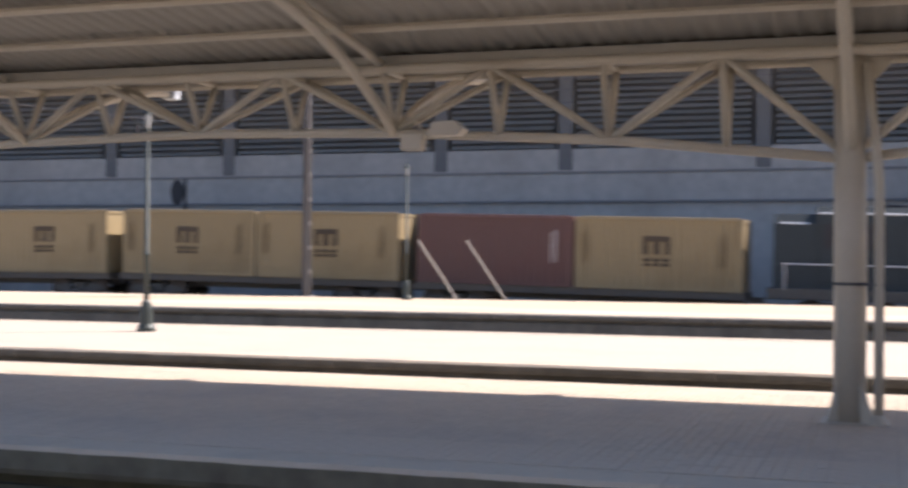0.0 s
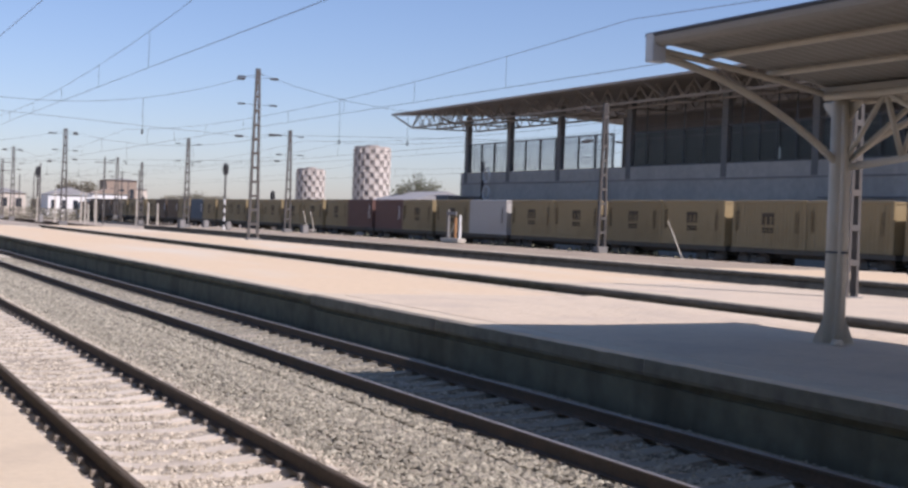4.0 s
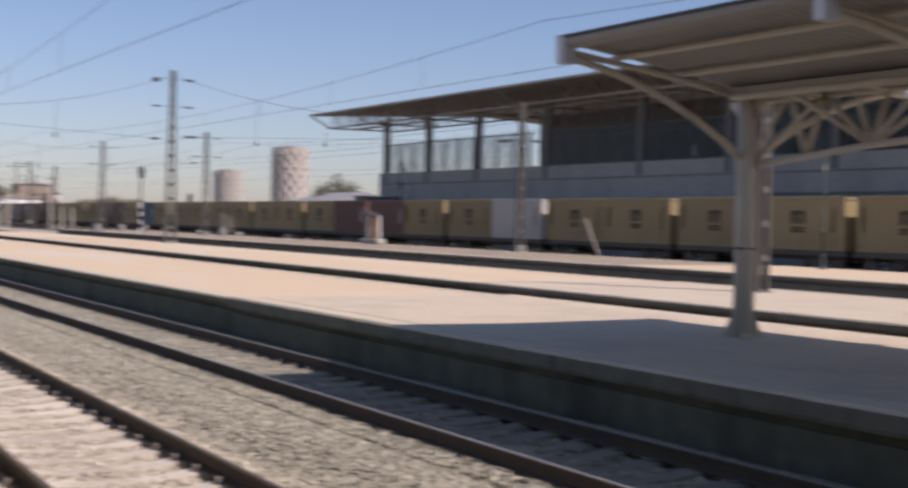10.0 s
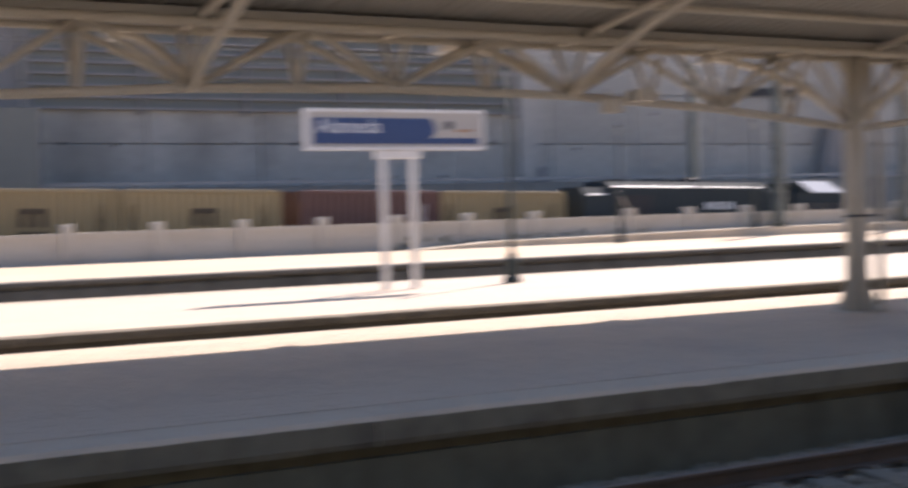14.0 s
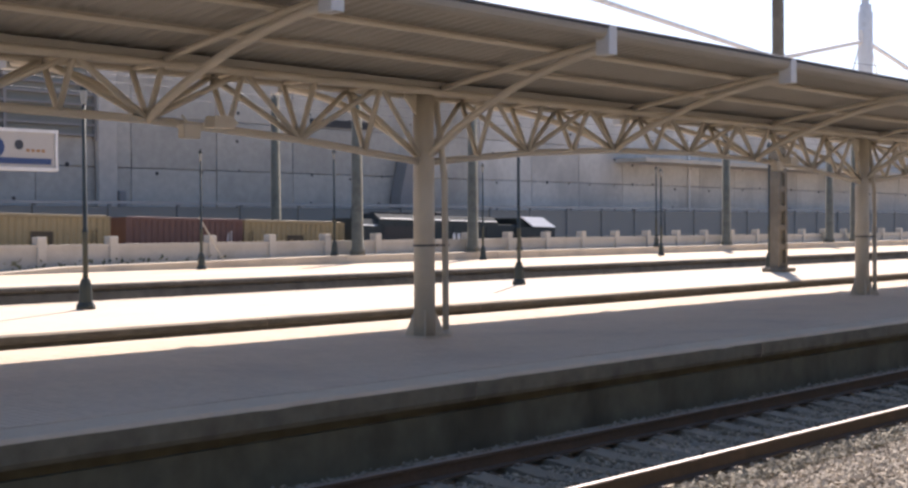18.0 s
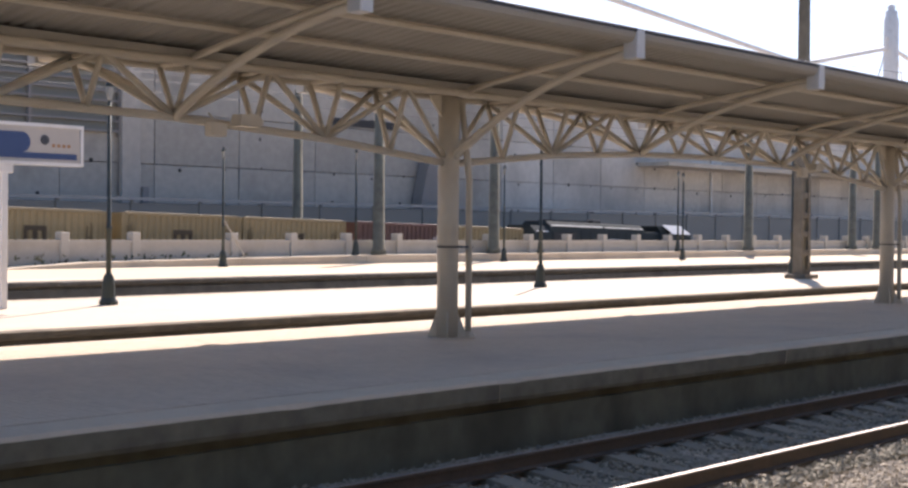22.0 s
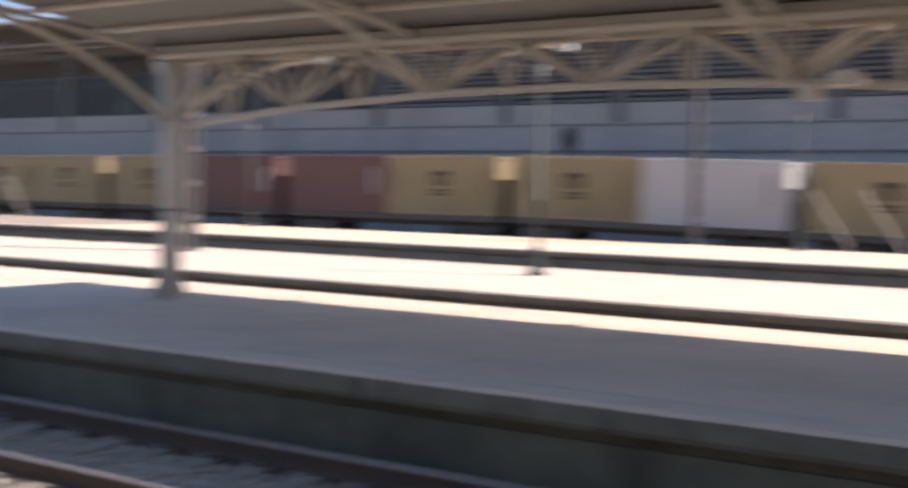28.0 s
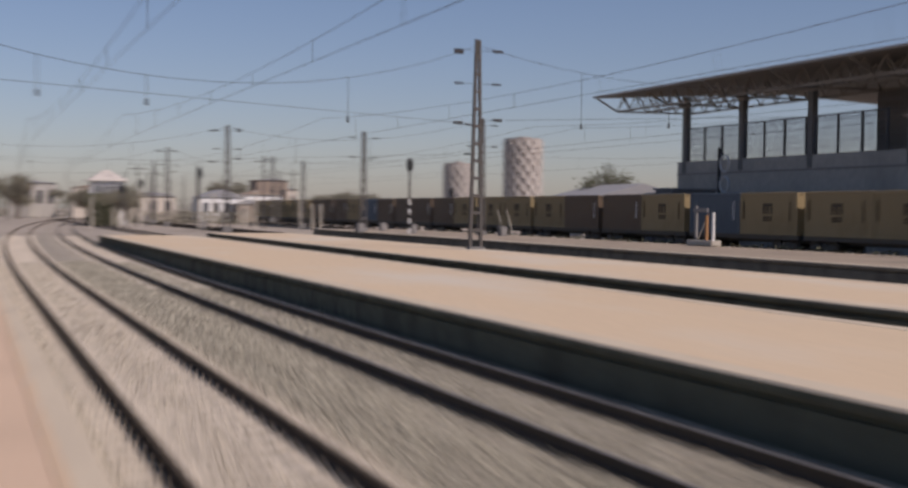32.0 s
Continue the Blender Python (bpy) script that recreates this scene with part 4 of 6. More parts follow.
WORDS = {"yellow": "yellow", "red": "maroon", "white": "white", "blue": "dark blue", "brown": "brown"}


def wagon(front, back):
    w = thing("container_wagon", (0, 0, 0), "flat goods wagon carrying a %s and a %s container" % (WORDS[front], WORDS[back]), "goods wagon", "wagons of the container train")
    part("underframe", FRAME, None, w)
    for x in (-4.6, 4.6):
        b = part("bogie", BOGIE, None, w, at=Matrix.Translation((x, 0, 0)))
        for a in (-0.9, 0.9):
            WHEELS.append((a, part("wheelset", WHEEL, None, b, at=Matrix.Translation((a, 0, 0.46)))))
    for x, kind in ((3.07, front), (-3.07, back)):
        c = part("container", BOXES[kind], None, w, "%s corrugated shipping container" % WORDS[kind], at=Matrix.Translation((x, 0, 1.12)))
        part("corner_frame", FRAMES[kind], None, c)
        part("top_rail", RAILS[kind], None, c)
        if kind == "yellow":
            part("badge", BADGE, None, c, "dark painted emblem", at=Matrix.Translation((0, 0, -0.1)) @ Matrix.Diagonal((1.05, 1, 1.08, 1)))
        part("side_mark", MARKS if kind in ("yellow", "white") else MARKS_PALE, None, c)
        if kind == "yellow":
            part("side_mark", MARKS, None, c, at=Matrix.Translation((-4.95, 0, 0.05)))
    return w


def locomotive():
    """A dark green diesel engine: a tall hood with pale strips for a sunlit roof edge and a low cab with white sloping
    roof sides.
    """
    e = thing("locomotive", (0, 0, 0), "dark green diesel locomotive with pale roof edges", "locomotive")
    part("underframe", lambda bm: (box(bm, -7.9, 7.6, -1.3, 1.3, 0.95, 1.35, 0.03), box(bm, -2.2, 2.2, -1.15, 1.15, 0.45, 0.95, 0.08)), M["wagon"], e)
    part("rear_end", lambda bm: prism(bm, [(-1.15, 1.35), (1.15, 1.35), (1.15, 3.6), (0.8, 3.95), (-0.8, 3.95), (-1.15, 3.6)], -7.7, -6.3), M["loco"], e)
    # Pale strips along the roof edges paint the sunlight that catches them.
    part("rear_roof_edge", lambda bm: prism(bm, [(-1.17, 3.6), (-1.12, 3.65), (-1.10, 3.62), (-1.14, 3.58)], -7.5, -6.5), M["edge"], e)
    part("long_hood", lambda bm: prism(bm, [(-1.1, 1.35), (1.1, 1.35), (1.1, 3.95), (0.75, 4.22), (-0.75, 4.22), (-1.1, 3.95)], -6.3, 2.7), M["loco"], e)
    part("roof_edge", lambda bm: prism(bm, [(-1.13, 3.97), (-1.08, 4.01), (-1.06, 3.98), (-1.10, 3.94)], -6.2, -1.5), M["edge"], e, "pale strip in place of sunlight on the roof edge")
    part("roof_edge", lambda bm: prism(bm, [(-1.13, 3.97), (-1.09, 4.0), (-1.07, 3.97), (-1.10, 3.94)], -1.2, 2.6), M["edge"], e)
    for i in range(10):
        part("hood_door", lambda bm: box(bm, -6.1 + i * 0.87, -5.4 + i * 0.87, -1.13, -1.09, 1.6, 3.7, 0.01), M["loco"], e)
    part("side_grille", lambda bm: prism(bm, [(-6.0, 2.75), (-4.0, 2.75), (-4.0, 3.6), (-6.0, 3.6)], -1.15, -1.1, "y"), M["black"], e)
    part("exhaust", lambda bm: box(bm, -1.4, -0.6, -0.3, 0.3, 4.2, 4.42, 0.04), M["black"], e)
    for x in (-5.2, -3.7, -2.4):
        part("radiator_fan", lambda bm: tube(bm, (x, 0, 4.2), (x, 0, 4.32), 0.55, n=18), M["black"], e)
    part("walkway_hood", lambda bm: box(bm, 2.7, 4.6, -0.95, 0.95, 1.35, 3.85, 0.05), M["loco"], e)
    cab = part("cab", lambda bm: prism(bm, [(4.4, 1.35), (7.5, 1.35), (7.6, 2.4), (7.5, 3.74), (4.4, 3.74)], -1.28, 1.28, "y"), M["loco"], e)
    part("cab_roof", lambda bm: prism(bm, [(4.9, 3.74), (7.3, 3.74), (6.75, 4.22), (4.4, 4.22)], -0.86, 0.86, "y"), M["loco"], cab)

    def slope(bm):
        low = [bm.verts.new(p) for p in ((5.5, -1.31, 3.76), (7.5, -1.31, 3.76), (6.85, -0.9, 4.28), (4.95, -0.9, 4.28))]
        top = [bm.verts.new((v.co.x, v.co.y + 0.03, v.co.z + 0.04)) for v in low]
        for f in ((low[3], low[2], low[1], low[0]), top, *((low[k], low[(k + 1) % 4], top[(k + 1) % 4], top[k]) for k in range(4))):
            bm.faces.new(f)
    part("cab_roof_side", slope, M["loco_white"], cab, "white sloping roof side")
    for x in (5.0, 5.9, 6.7):
        part("cab_window", lambda bm: box(bm, x, x + 0.65, -1.31, -1.27, 2.55, 3.25, 0.01), M["dark_glass"], cab)
    for i in range(5):
        part("running_mark", lambda bm: box(bm, -0.95 + i * 0.36, -0.75 + i * 0.36, -1.16, -1.12, 2.95, 3.3, 0.01), M["print_white"], e)
    for x in (-7.3, -5.0, -2.6, -0.2, 2.2, 4.2):
        part("handrail_post", lambda bm: tube(bm, (x, -1.28, 1.3), (x, -1.28, 2.2), 0.02, n=6), M["loco_white"], e)
    part("handrail", lambda bm: tube(bm, (-7.4, -1.28, 2.2), (4.3, -1.28, 2.2), 0.02, n=6), M["loco_white"], e)
    for x in (-5.2, 5.2):
        b = part("bogie", lambda bm: prism(bm, [(-1.9, 0.45), (-1.7, 0.8), (1.7, 0.8), (1.9, 0.45), (1.2, 0.35), (-1.2, 0.35)], -1.1, -0.96, "y"), M["wagon"], e, at=Matrix.Translation((x, 0, 0)))
        part("bogie_far_side", lambda bm: prism(bm, [(-1.9, 0.45), (-1.7, 0.8), (1.7, 0.8), (1.9, 0.45), (1.2, 0.35), (-1.2, 0.35)], 0.96, 1.1, "y"), M["wagon"], b)
        for a in (-1.3, 0, 1.3):
            WHEELS.append((a, part("wheelset", WHEEL, None, b, at=Matrix.Translation((a, 0, 0.46)))))
    return e


TRAIN = [(3.65, locomotive())]
LOADS = {0: ("yellow", "red"), 7: ("white", "yellow"), 8: ("yellow", "red"), 9: ("red", "yellow"), 13: ("yellow", "blue"), 14: ("yellow", "brown"), 15: ("brown", "yellow"), 17: ("yellow", "brown"), 18: ("brown", "brown"), 19: ("brown", "blue"), 20: ("yellow", "brown"), 21: ("brown", "brown")}
for k in range(25):
    TRAIN.append((-11.17 - 12.95 * k, wagon(*LOADS.get(k, ("yellow", "yellow")))))


# ---- great hall and walls behind the goods line ----
hall = thing("station_hall", Matrix.Translation((0, 0, -0.136)) @ Matrix.Scale(1.085, 4), "long grey concrete station hall with dark louvres under a cantilevered roof", "hall")
HY = 54.0
part("wall", lambda bm: box(bm, -108, 3.0, HY, HY + 0.4, -3.0, 6.1), M["concrete"], hall, "grey concrete lower wall")
part("wall_ledge", lambda bm: box(bm, -108, 3.0, HY - 0.06, HY, 5.05, 5.15), M["concrete_dark"], hall)
part("wall_band", lambda bm: box(bm, -60, 3.0, HY - 0.1, HY, -2.5, 3.75), M["concrete"], hall, "grey lower cladding")
part("pipe_rail", lambda bm: tube(bm, (-60, HY - 0.25, 3.85), (3.0, HY - 0.25, 3.85), 0.06, n=8), M["concrete_dark"], hall)
pane_frame = mesh_of("screen_frame", lambda bm: ([box(bm, 0.42 + i * 2.46, 0.58 + i * 2.46, 0.0, 0.1, 6.1, 8.7) for i in range(4)], box(bm, 0.5, 7.9, 0, 0.08, 8.6, 8.7), [box(bm, 0.5, 7.9, 0.02, 0.05, 6.1 + 0.43 * i, 6.118 + 0.43 * i) for i in range(1, 6)], [box(bm, 0.6 + i * 0.2, 0.63 + i * 0.2, 0.03, 0.06, 6.1, 8.65) for i in range(36)]), M["steel_dark"])
low_col = mesh_of("hall_column", lambda bm: box(bm, -0.3, 0.3, -0.03, 0.4, 5.2, 11.2, 0.02), M["hall_column"])
COLUMNS = [-107, -99, -90.6, -80.6, -69.4, -60.7, -52.0, -43.5, -35.5, -29.2, -18.8, -13.2, -5.0, 2.4]
for i, x in enumerate(COLUMNS):
    part("hall_column", low_col, None, hall, at=Matrix.Translation((x, HY, 0)))
    if i < 3:
        part("screen_frame", pane_frame, None, hall, "open steel mesh screen", at=Matrix.Translation((x, HY, 0)))
    elif i < 7:
        bay = COLUMNS[i + 1] - x
        part("glazing_bar", lambda bm: [box(bm, 0.5, bay - 0.5, -0.02, 0.08, z, z + 0.1) for z in (6.1, 8.55)] + [box(bm, bay * k / 5 - 0.04, bay * k / 5 + 0.04, 0.0, 0.06, 6.2, 11.0) for k in range(1, 5)], M["steel_dark"], hall, "dark steel glazing bars", at=Matrix.Translation((x, HY, 0)))
        part("glazing", lambda bm: box(bm, 0.5, bay - 0.5, 0.15, 0.17, 6.1, 8.55), M["tinted_glass"], hall, "dark tinted glass", at=Matrix.Translation((x, HY, 0)))
    elif i < 13:
        gap = COLUMNS[i + 1] - x - 1.0
        slat = mesh_of("louvre", lambda bm: prism(bm, [(-0.06, -0.09), (-0.03, -0.09), (0.12, 0.07), (0.09, 0.07)], 0.5, 0.5 + gap), M["louvre"])
        for k in range(17):
            part("louvre", slat, None, hall, at=Matrix.Translation((x, HY, 6.25 + k * 0.26)))
part("inner_wall", lambda bm: (box(bm, -95.0, 3.0, HY + 9, HY + 9.3, -1, 7.0), box(bm, -95.0, 3.0, HY + 9, HY + 9.3, 7.9, 11.2)), M["concrete_dark"], hall)
ro = random.Random(6)
x = -95.0
while x < 3.0:
    solid, hole = (ro.uniform(2.5, 7.0) if x < -62 else 70.0), ro.choice((0.35, 0.5, 0.9))
    x1 = min(3.0, x + solid)
    part("wall_pier", lambda bm: box(bm, x, x1, HY + 9.002, HY + 9.298, 7.0, 7.9), M["concrete_dark"], hall)
    x = x1 + hole
part("hall_floor", lambda bm: box(bm, -108, 3.0, HY + 0.4, HY + 30, -0.5, 3.2), M["concrete_dark"], hall)
part("roof", lambda bm: prism(bm, [(HY - 4.6, 11.45), (HY - 4.6, 11.62), (HY + 14, 13.0), (HY + 34, 12.0), (HY + 34, 11.7), (HY + 14, 12.6)], -114.0, 7.0), M["hall_roof"], hall, "dark sheet roof with a deep overhang")
for i in range(15):
    x = -113.5 + 8.2 * i
    def roof_frame(bm):
        bar(bm, (0, HY - 4.5, 11.4), (0, HY - 2.6, 10.4), 0.12, 0.12)
        bar(bm, (0, HY - 2.6, 10.4), (0, HY + 4.5, 10.5), 0.12, 0.12)
        for j in range(5):
            bar(bm, (0, HY - 2.6 + j * 1.4, 10.4), (0, HY - 1.9 + j * 1.4, 11.6 + 0.1 * j), 0.08, 0.08)
            bar(bm, (0, HY - 1.9 + j * 1.4, 11.6 + 0.1 * j), (0, HY - 1.2 + j * 1.4, 10.4), 0.08, 0.08)
    part("roof_frame", roof_frame, M["hall_roof"], hall, at=Matrix.Translation((x, 0, 0)))
LACING = [mesh_of("lacing_bar", lambda bm: bar(bm, (0, 0, 1.1 * k), (1.03, 0, 1.1 - 1.1 * k), 0.07, 0.07), M["hall_roof"]) for k in (0, 1)]
for y, z in ((HY - 2.6, 10.4), (HY - 0.1, 10.42), (HY + 4.5, 10.5)):
    part("roof_girder", lambda bm: bar(bm, (-113.5, y, z), (6, y, z), 0.14, 0.14), M["hall_roof"], hall)
    for i in range(40):
        for k in (0, 1):
            part("lacing_bar", LACING[k], None, hall, at=Matrix.Translation((-113.5 + (i + 0.5 * k) * 2.05, y, z)))
shed = thing("service_hut", (-110.5, 54, -0.5), "small dark flat-roofed hut beside the hall", "hut")
part("wall_shell", lambda bm: box(bm, -0.6, 2.0, -1.0, 3, 0, 4.4), M["concrete_dark"], shed)
part("flat_roof", lambda bm: box(bm, -0.75, 2.15, -1.15, 3.1, 4.4, 4.55), M["roof_grey"], shed)

block = thing("retaining_building", (0, 0, 0), "tall bare concrete wall with a blue-grey panel fence at its foot", "building")
WY = 58.0
for i in range(24):
    for k in range(5):
        x, z = 11 + i * 5.4, -3.3 + k * 2.7
        part("wall_panel", lambda bm: box(bm, x + 0.02, x + 5.38, WY + random.uniform(0, 0.05), WY + 0.6, z + 0.02, z + 2.68, 0.015), M["wall_panel_pale" if i > 9 else "wall_panel"], block)
rh = random.Random(4)
holes = bmesh.new()
for i in range(46):
    for k in range(5):
        hx, hz = 12.5 + i * 2.7 + rh.uniform(-0.25, 0.25), 1.2 + 1.75 * k + rh.uniform(-0.2, 0.2)
        if rh.random() < 0.75:
            tube(holes, (hx, WY - 0.004, hz), (hx, WY + 0.05, hz), rh.uniform(0.05, 0.11), n=8)
hole_mesh = bpy.data.meshes.new("tie_holes")
holes.to_mesh(hole_mesh)
holes.free()
hole_mesh.materials.append(M["black"])
tagged(part("tie_holes", hole_mesh, None, block), kind="stuff")
part("backing", lambda bm: box(bm, 3, 140, WY + 0.3, WY + 12, -3, 10.1), M["concrete_dark"], block)
part("roof_slab", lambda bm: box(bm, 3, 140, WY - 0.1, WY + 12, 10.2, 10.5), M["concrete"], block)
part("dark_bay", lambda bm: box(bm, 3.2, 10.9, WY - 4.2, WY + 0.1, -3, 6.0), M["bay"], block, "dark grey-green projecting bay")
part("louvre_bay", lambda bm: [box(bm, 11.2, 35.8, WY - 0.25, WY - 0.05, 6.3 + 0.5 * i, 6.42 + 0.5 * i) for i in range(8)] + [box(bm, 11.2 + 4.9 * i, 11.35 + 4.9 * i, WY - 0.3, WY, 6.1, 10) for i in range(6)], M["concrete_dark"], block, "grey window louvres")
# Flat dark sheet on the wall gives the louvres a recess's shade.
part("louvre_recess", lambda bm: box(bm, 11.2, 35.8, WY - 0.045, WY + 0.02, 6.3, 10.1), M["bay"], block, "flat dark sheet behind the louvres, in place of a shaded recess")
part("slot_window", lambda bm: box(bm, 50.1, 55.2, WY - 0.03, WY + 0.01, 7.6, 8.05), M["black"], block)
part("low_roof", lambda bm: box(bm, 80, 140, WY - 3.0, WY - 0.2, 6.4, 6.7), M["parapet"], block)
pm = mesh_of("fence_panel", lambda bm: box(bm, 0.08, 3.92, 0, 0.05, -3.5, 2.75, 0.01), M["panel"])
fence = thing("panel_fence", (0, 0, 0), "blue-grey sheet fence with posts and a pale top rail", "fence")
pf = mesh_of("fence_post", lambda bm: box(bm, -0.08, 0.08, -0.09, 0.02, -3.5, 2.95), M["panel"])
for i in range(34):
    part("fence_panel", pm, None, fence, at=Matrix.Translation((3 + 4 * i, WY - 2.6, 0)))
    part("fence_post", pf, None, fence, at=Matrix.Translation((3 + 4 * i, WY - 2.6, 0)))
part("top_rail", lambda bm: box(bm, 3, 139, WY - 2.75, WY - 2.5, 2.86, 3.02), M["fence_rail"], fence, "paler top rail")
b = thing("concrete_buttress", (57.4, WY - 0.1, -3.5), "dark raking concrete buttress against the wall", "buttress")
part("buttress", lambda bm: prism(bm, [(-1.4, 0), (1.1, 0), (0.8, 7.5), (0.45, 9.6), (-0.2, 9.6), (-0.85, 7.0)], -0.9, 0.0, "y"), M["concrete_dark"], b)
b = thing("wall_pilaster", (36.35, WY - 0.1, -3.5), "grey concrete pilaster against the tall wall", "pilaster")
part("shaft", lambda bm: box(bm, -0.55, 0.55, -0.35, 0.0, 0, 13.6, 0.04), M["concrete"], b)
part("side_pier", lambda bm: box(bm, 0.56, 0.95, -0.5, 0.0, 0, 7.1, 0.04), M["concrete_dark"], b)
b = thing("wall_downpipe", (90.2, WY - 0.12, -3.0), "pale downpipe on the tall wall", "downpipe")
part("pipe", lambda bm: tube(bm, (0, 0, 0), (0, 0, 11.5), 0.09, n=8), M["white"], b)


# ---- white parapet above the dipping line ----
par = thing("parapet", (0, 0, 0), "weathered white concrete parapet with stub posts", "parapet")
PY = 45.2
part("wall", lambda bm: prism(bm, [(3.2, -1.5), (3.2, 0.02), (7.0, 0.9), (11, 0.95), (120, 0.85), (120, -3.5)], PY, PY + 0.3, "y"), M["parapet"], par)
part("coping", lambda bm: prism(bm, [(6.9, 0.9), (11, 0.95), (120, 0.85), (120, 0.97), (11, 1.07), (6.9, 1.02)], PY - 0.06, PY + 0.36, "y"), M["parapet"], par)
part("plinth", lambda bm: prism(bm, [(7.2, -0.4), (7.2, 0.42), (11, 0.45), (120, 0.38), (120, -0.6)], PY - 0.05, PY - 0.002, "y"), M["parapet"], par)
stub = mesh_of("stub_post", lambda bm: box(bm, -0.19, 0.19, -0.12, 0.34, -0.2, 1.36, 0.03), M["parapet"])
for x in [9.95 + 3.13 * i for i in range(7)] + [33.54 + 3.233 * i for i in range(27)]:
    part("stub_post", stub, None, par, at=Matrix.Translation((x, PY, 0)))


ledge = thing("raised_ledge", (0, 0, 0), "low raised concrete ledge at the foot of the parapet", "ledge")


def ledge_top(x):
    return min(0.42, 0.02 + 0.057 * (x - 22.5)) if x < 26 else 0.22 + 0.15 * min(1, (x - 26) / 14) + 0.0005 * max(0, x - 40)


for i in range(34):
    a, b = 22.5 + 3.5 * i, 26 + 3.5 * i
    part("ledge_slab", lambda bm: prism(bm, [(a + 0.006, -0.05), (a + 0.006, ledge_top(a)), (b - 0.006, ledge_top(b)), (b - 0.006, -0.05)], 43.9, 45.19, "y"), M["kerb"], ledge)


# ---- lamps, masts, sign ----
def street_lamp():
    l = thing("platform_lamp", (0, 0, 0), "slim dark green platform lamp with a glass lantern", "lamp", "platform lamps")
    part("plinth", lambda bm: lathe(bm, [(0.2, 0), (0.2, 0.08), (0.15, 0.16), (0.13, 0.5), (0.1, 0.62), (0.06, 0.68)], 10), M["lamp_green"], l)
    part("post", lambda bm: lathe(bm, [(0.058, 0.6), (0.056, 1.6), (0.068, 1.62), (0.068, 1.68), (0.048, 1.7), (0.04, 4.35)], 10), M["lamp_green"], l, smooth=True)
    part("lantern", lambda bm: lathe(bm, [(0.045, 4.35), (0.065, 4.42), (0.08, 4.62), (0.07, 4.66)], 8), M["white_shade"], l, "pale glass lantern")
    part("lantern_cap", lambda bm: lathe(bm, [(0.10, 4.65), (0.09, 4.69), (0.04, 4.76), (0.015, 4.84)], 8), M["lamp_green"], l)
    return l


lamp = street_lamp()
lamp.matrix_basis = Matrix.Translation((-15.2, 24.55, -0.08))
for x, y in ((15.0, 24.6), (29.4, 24.7), (44.0, 24.7)):
    copy_thing(lamp, Matrix.Translation((x, y, -0.08)))
for x, y in ((-16.3, 43.2), (31.4, 43.0), (48.6, 43.2), (-42.0, 43.0), (60.6, 40.7), (65.3, 44.2), (76.7, 43.0), (52.6, 44.2), (39.7, 44.3)):
    copy_thing(lamp, Matrix.Translation((x, y, 0.38 if y > 44 and x > 30 else 0)))


STRING = mesh_of("insulator", lambda bm: lathe(bm, [(0.065 if k % 3 < 2 else 0.035, 0.03 * k) for k in range(17)], 8), M["insulator"])


def lattice_mast(x, y, z, h, w=0.62, top=0.28, depth=0.22, lean=0.0, rungs=0.88, turn=0.0, arms=()):
    """Two channel uprights drawing together, tied by batten plates."""
    m = thing("catenary_mast", pose(x, y, z, 0, 0, turn), "grey battened steel catenary mast on a concrete footing", "mast", "catenary masts")
    part("footing", lambda bm: box(bm, -0.3, 0.3, -w * 0.55, w * 0.55, -0.6, 0.03, 0.02), M["hall_column"], m)
    for s in (-1, 1):
        part("upright", lambda bm: prism(bm, [(s * w * 0.29, 0), (s * w * 0.5, 0), (s * top * 0.5 + lean, h), (s * top * 0.1 + lean, h)], -depth / 2, depth / 2, "x"), M["lattice"], m)
    n = int(h / rungs)
    for i in range(1, n):
        u = i / n
        ww = w + (top - w) * u
        part("batten", lambda bm: box(bm, -depth / 2 - 0.01, depth / 2 + 0.01, -ww / 2 + lean * u, ww / 2 + lean * u, h * u - 0.085, h * u + 0.085), M["lattice"], m)
    for za, ya in arms:
        part("insulator", STRING, None, m, at=pose(0, ya * 0.95, za, -90 if ya > 0 else 90, 0, 0))
        part("arm_wire", lambda bm: tube(bm, (0, 0, za), (0, ya * 1.6, za), 0.013, n=4), M["wire"], m)
    return m


MASTS = [
    (-84.0, 26.6, 0.0, 11.3, 0.80, 0.28), (-27.1, 25.4, -0.08, 7.6, 0.42, 0.26), (-21.0, 45.0, 0.0, 8.2, 0.40, 0.24),
    (-69.0, 44.4, 0.35, 9.0, 0.62, 0.3), (-68.3, -1.42, 0.0, 8.8, 0.62, 0.3), (-121.0, 41.8, 0.3, 9.6, 0.7, 0.3),
    (-135.0, 35.5, 0.3, 9.0, 0.7, 0.3), (-148.0, 25.2, 0.1, 10.2, 0.8, 0.35), (-215.0, 45.0, 0.6, 9.5, 0.8, 0.35),
    (-198.0, 26.5, 0.0, 10.2, 0.7, 0.35), (-228.0, 28.8, 0.0, 9.4, 0.8, 0.35), (-180.0, 41.0, 0.2, 8.0, 0.6, 0.3),
]
for x, y, z, h, w, t in MASTS:
    lattice_mast(x, y, z, h, w, t, arms=((h - 0.6, 0.9), (h - 0.6, -0.9), (h - 2.4, 0.9), (h - 2.4, -0.9)) if h > 8.5 else ())

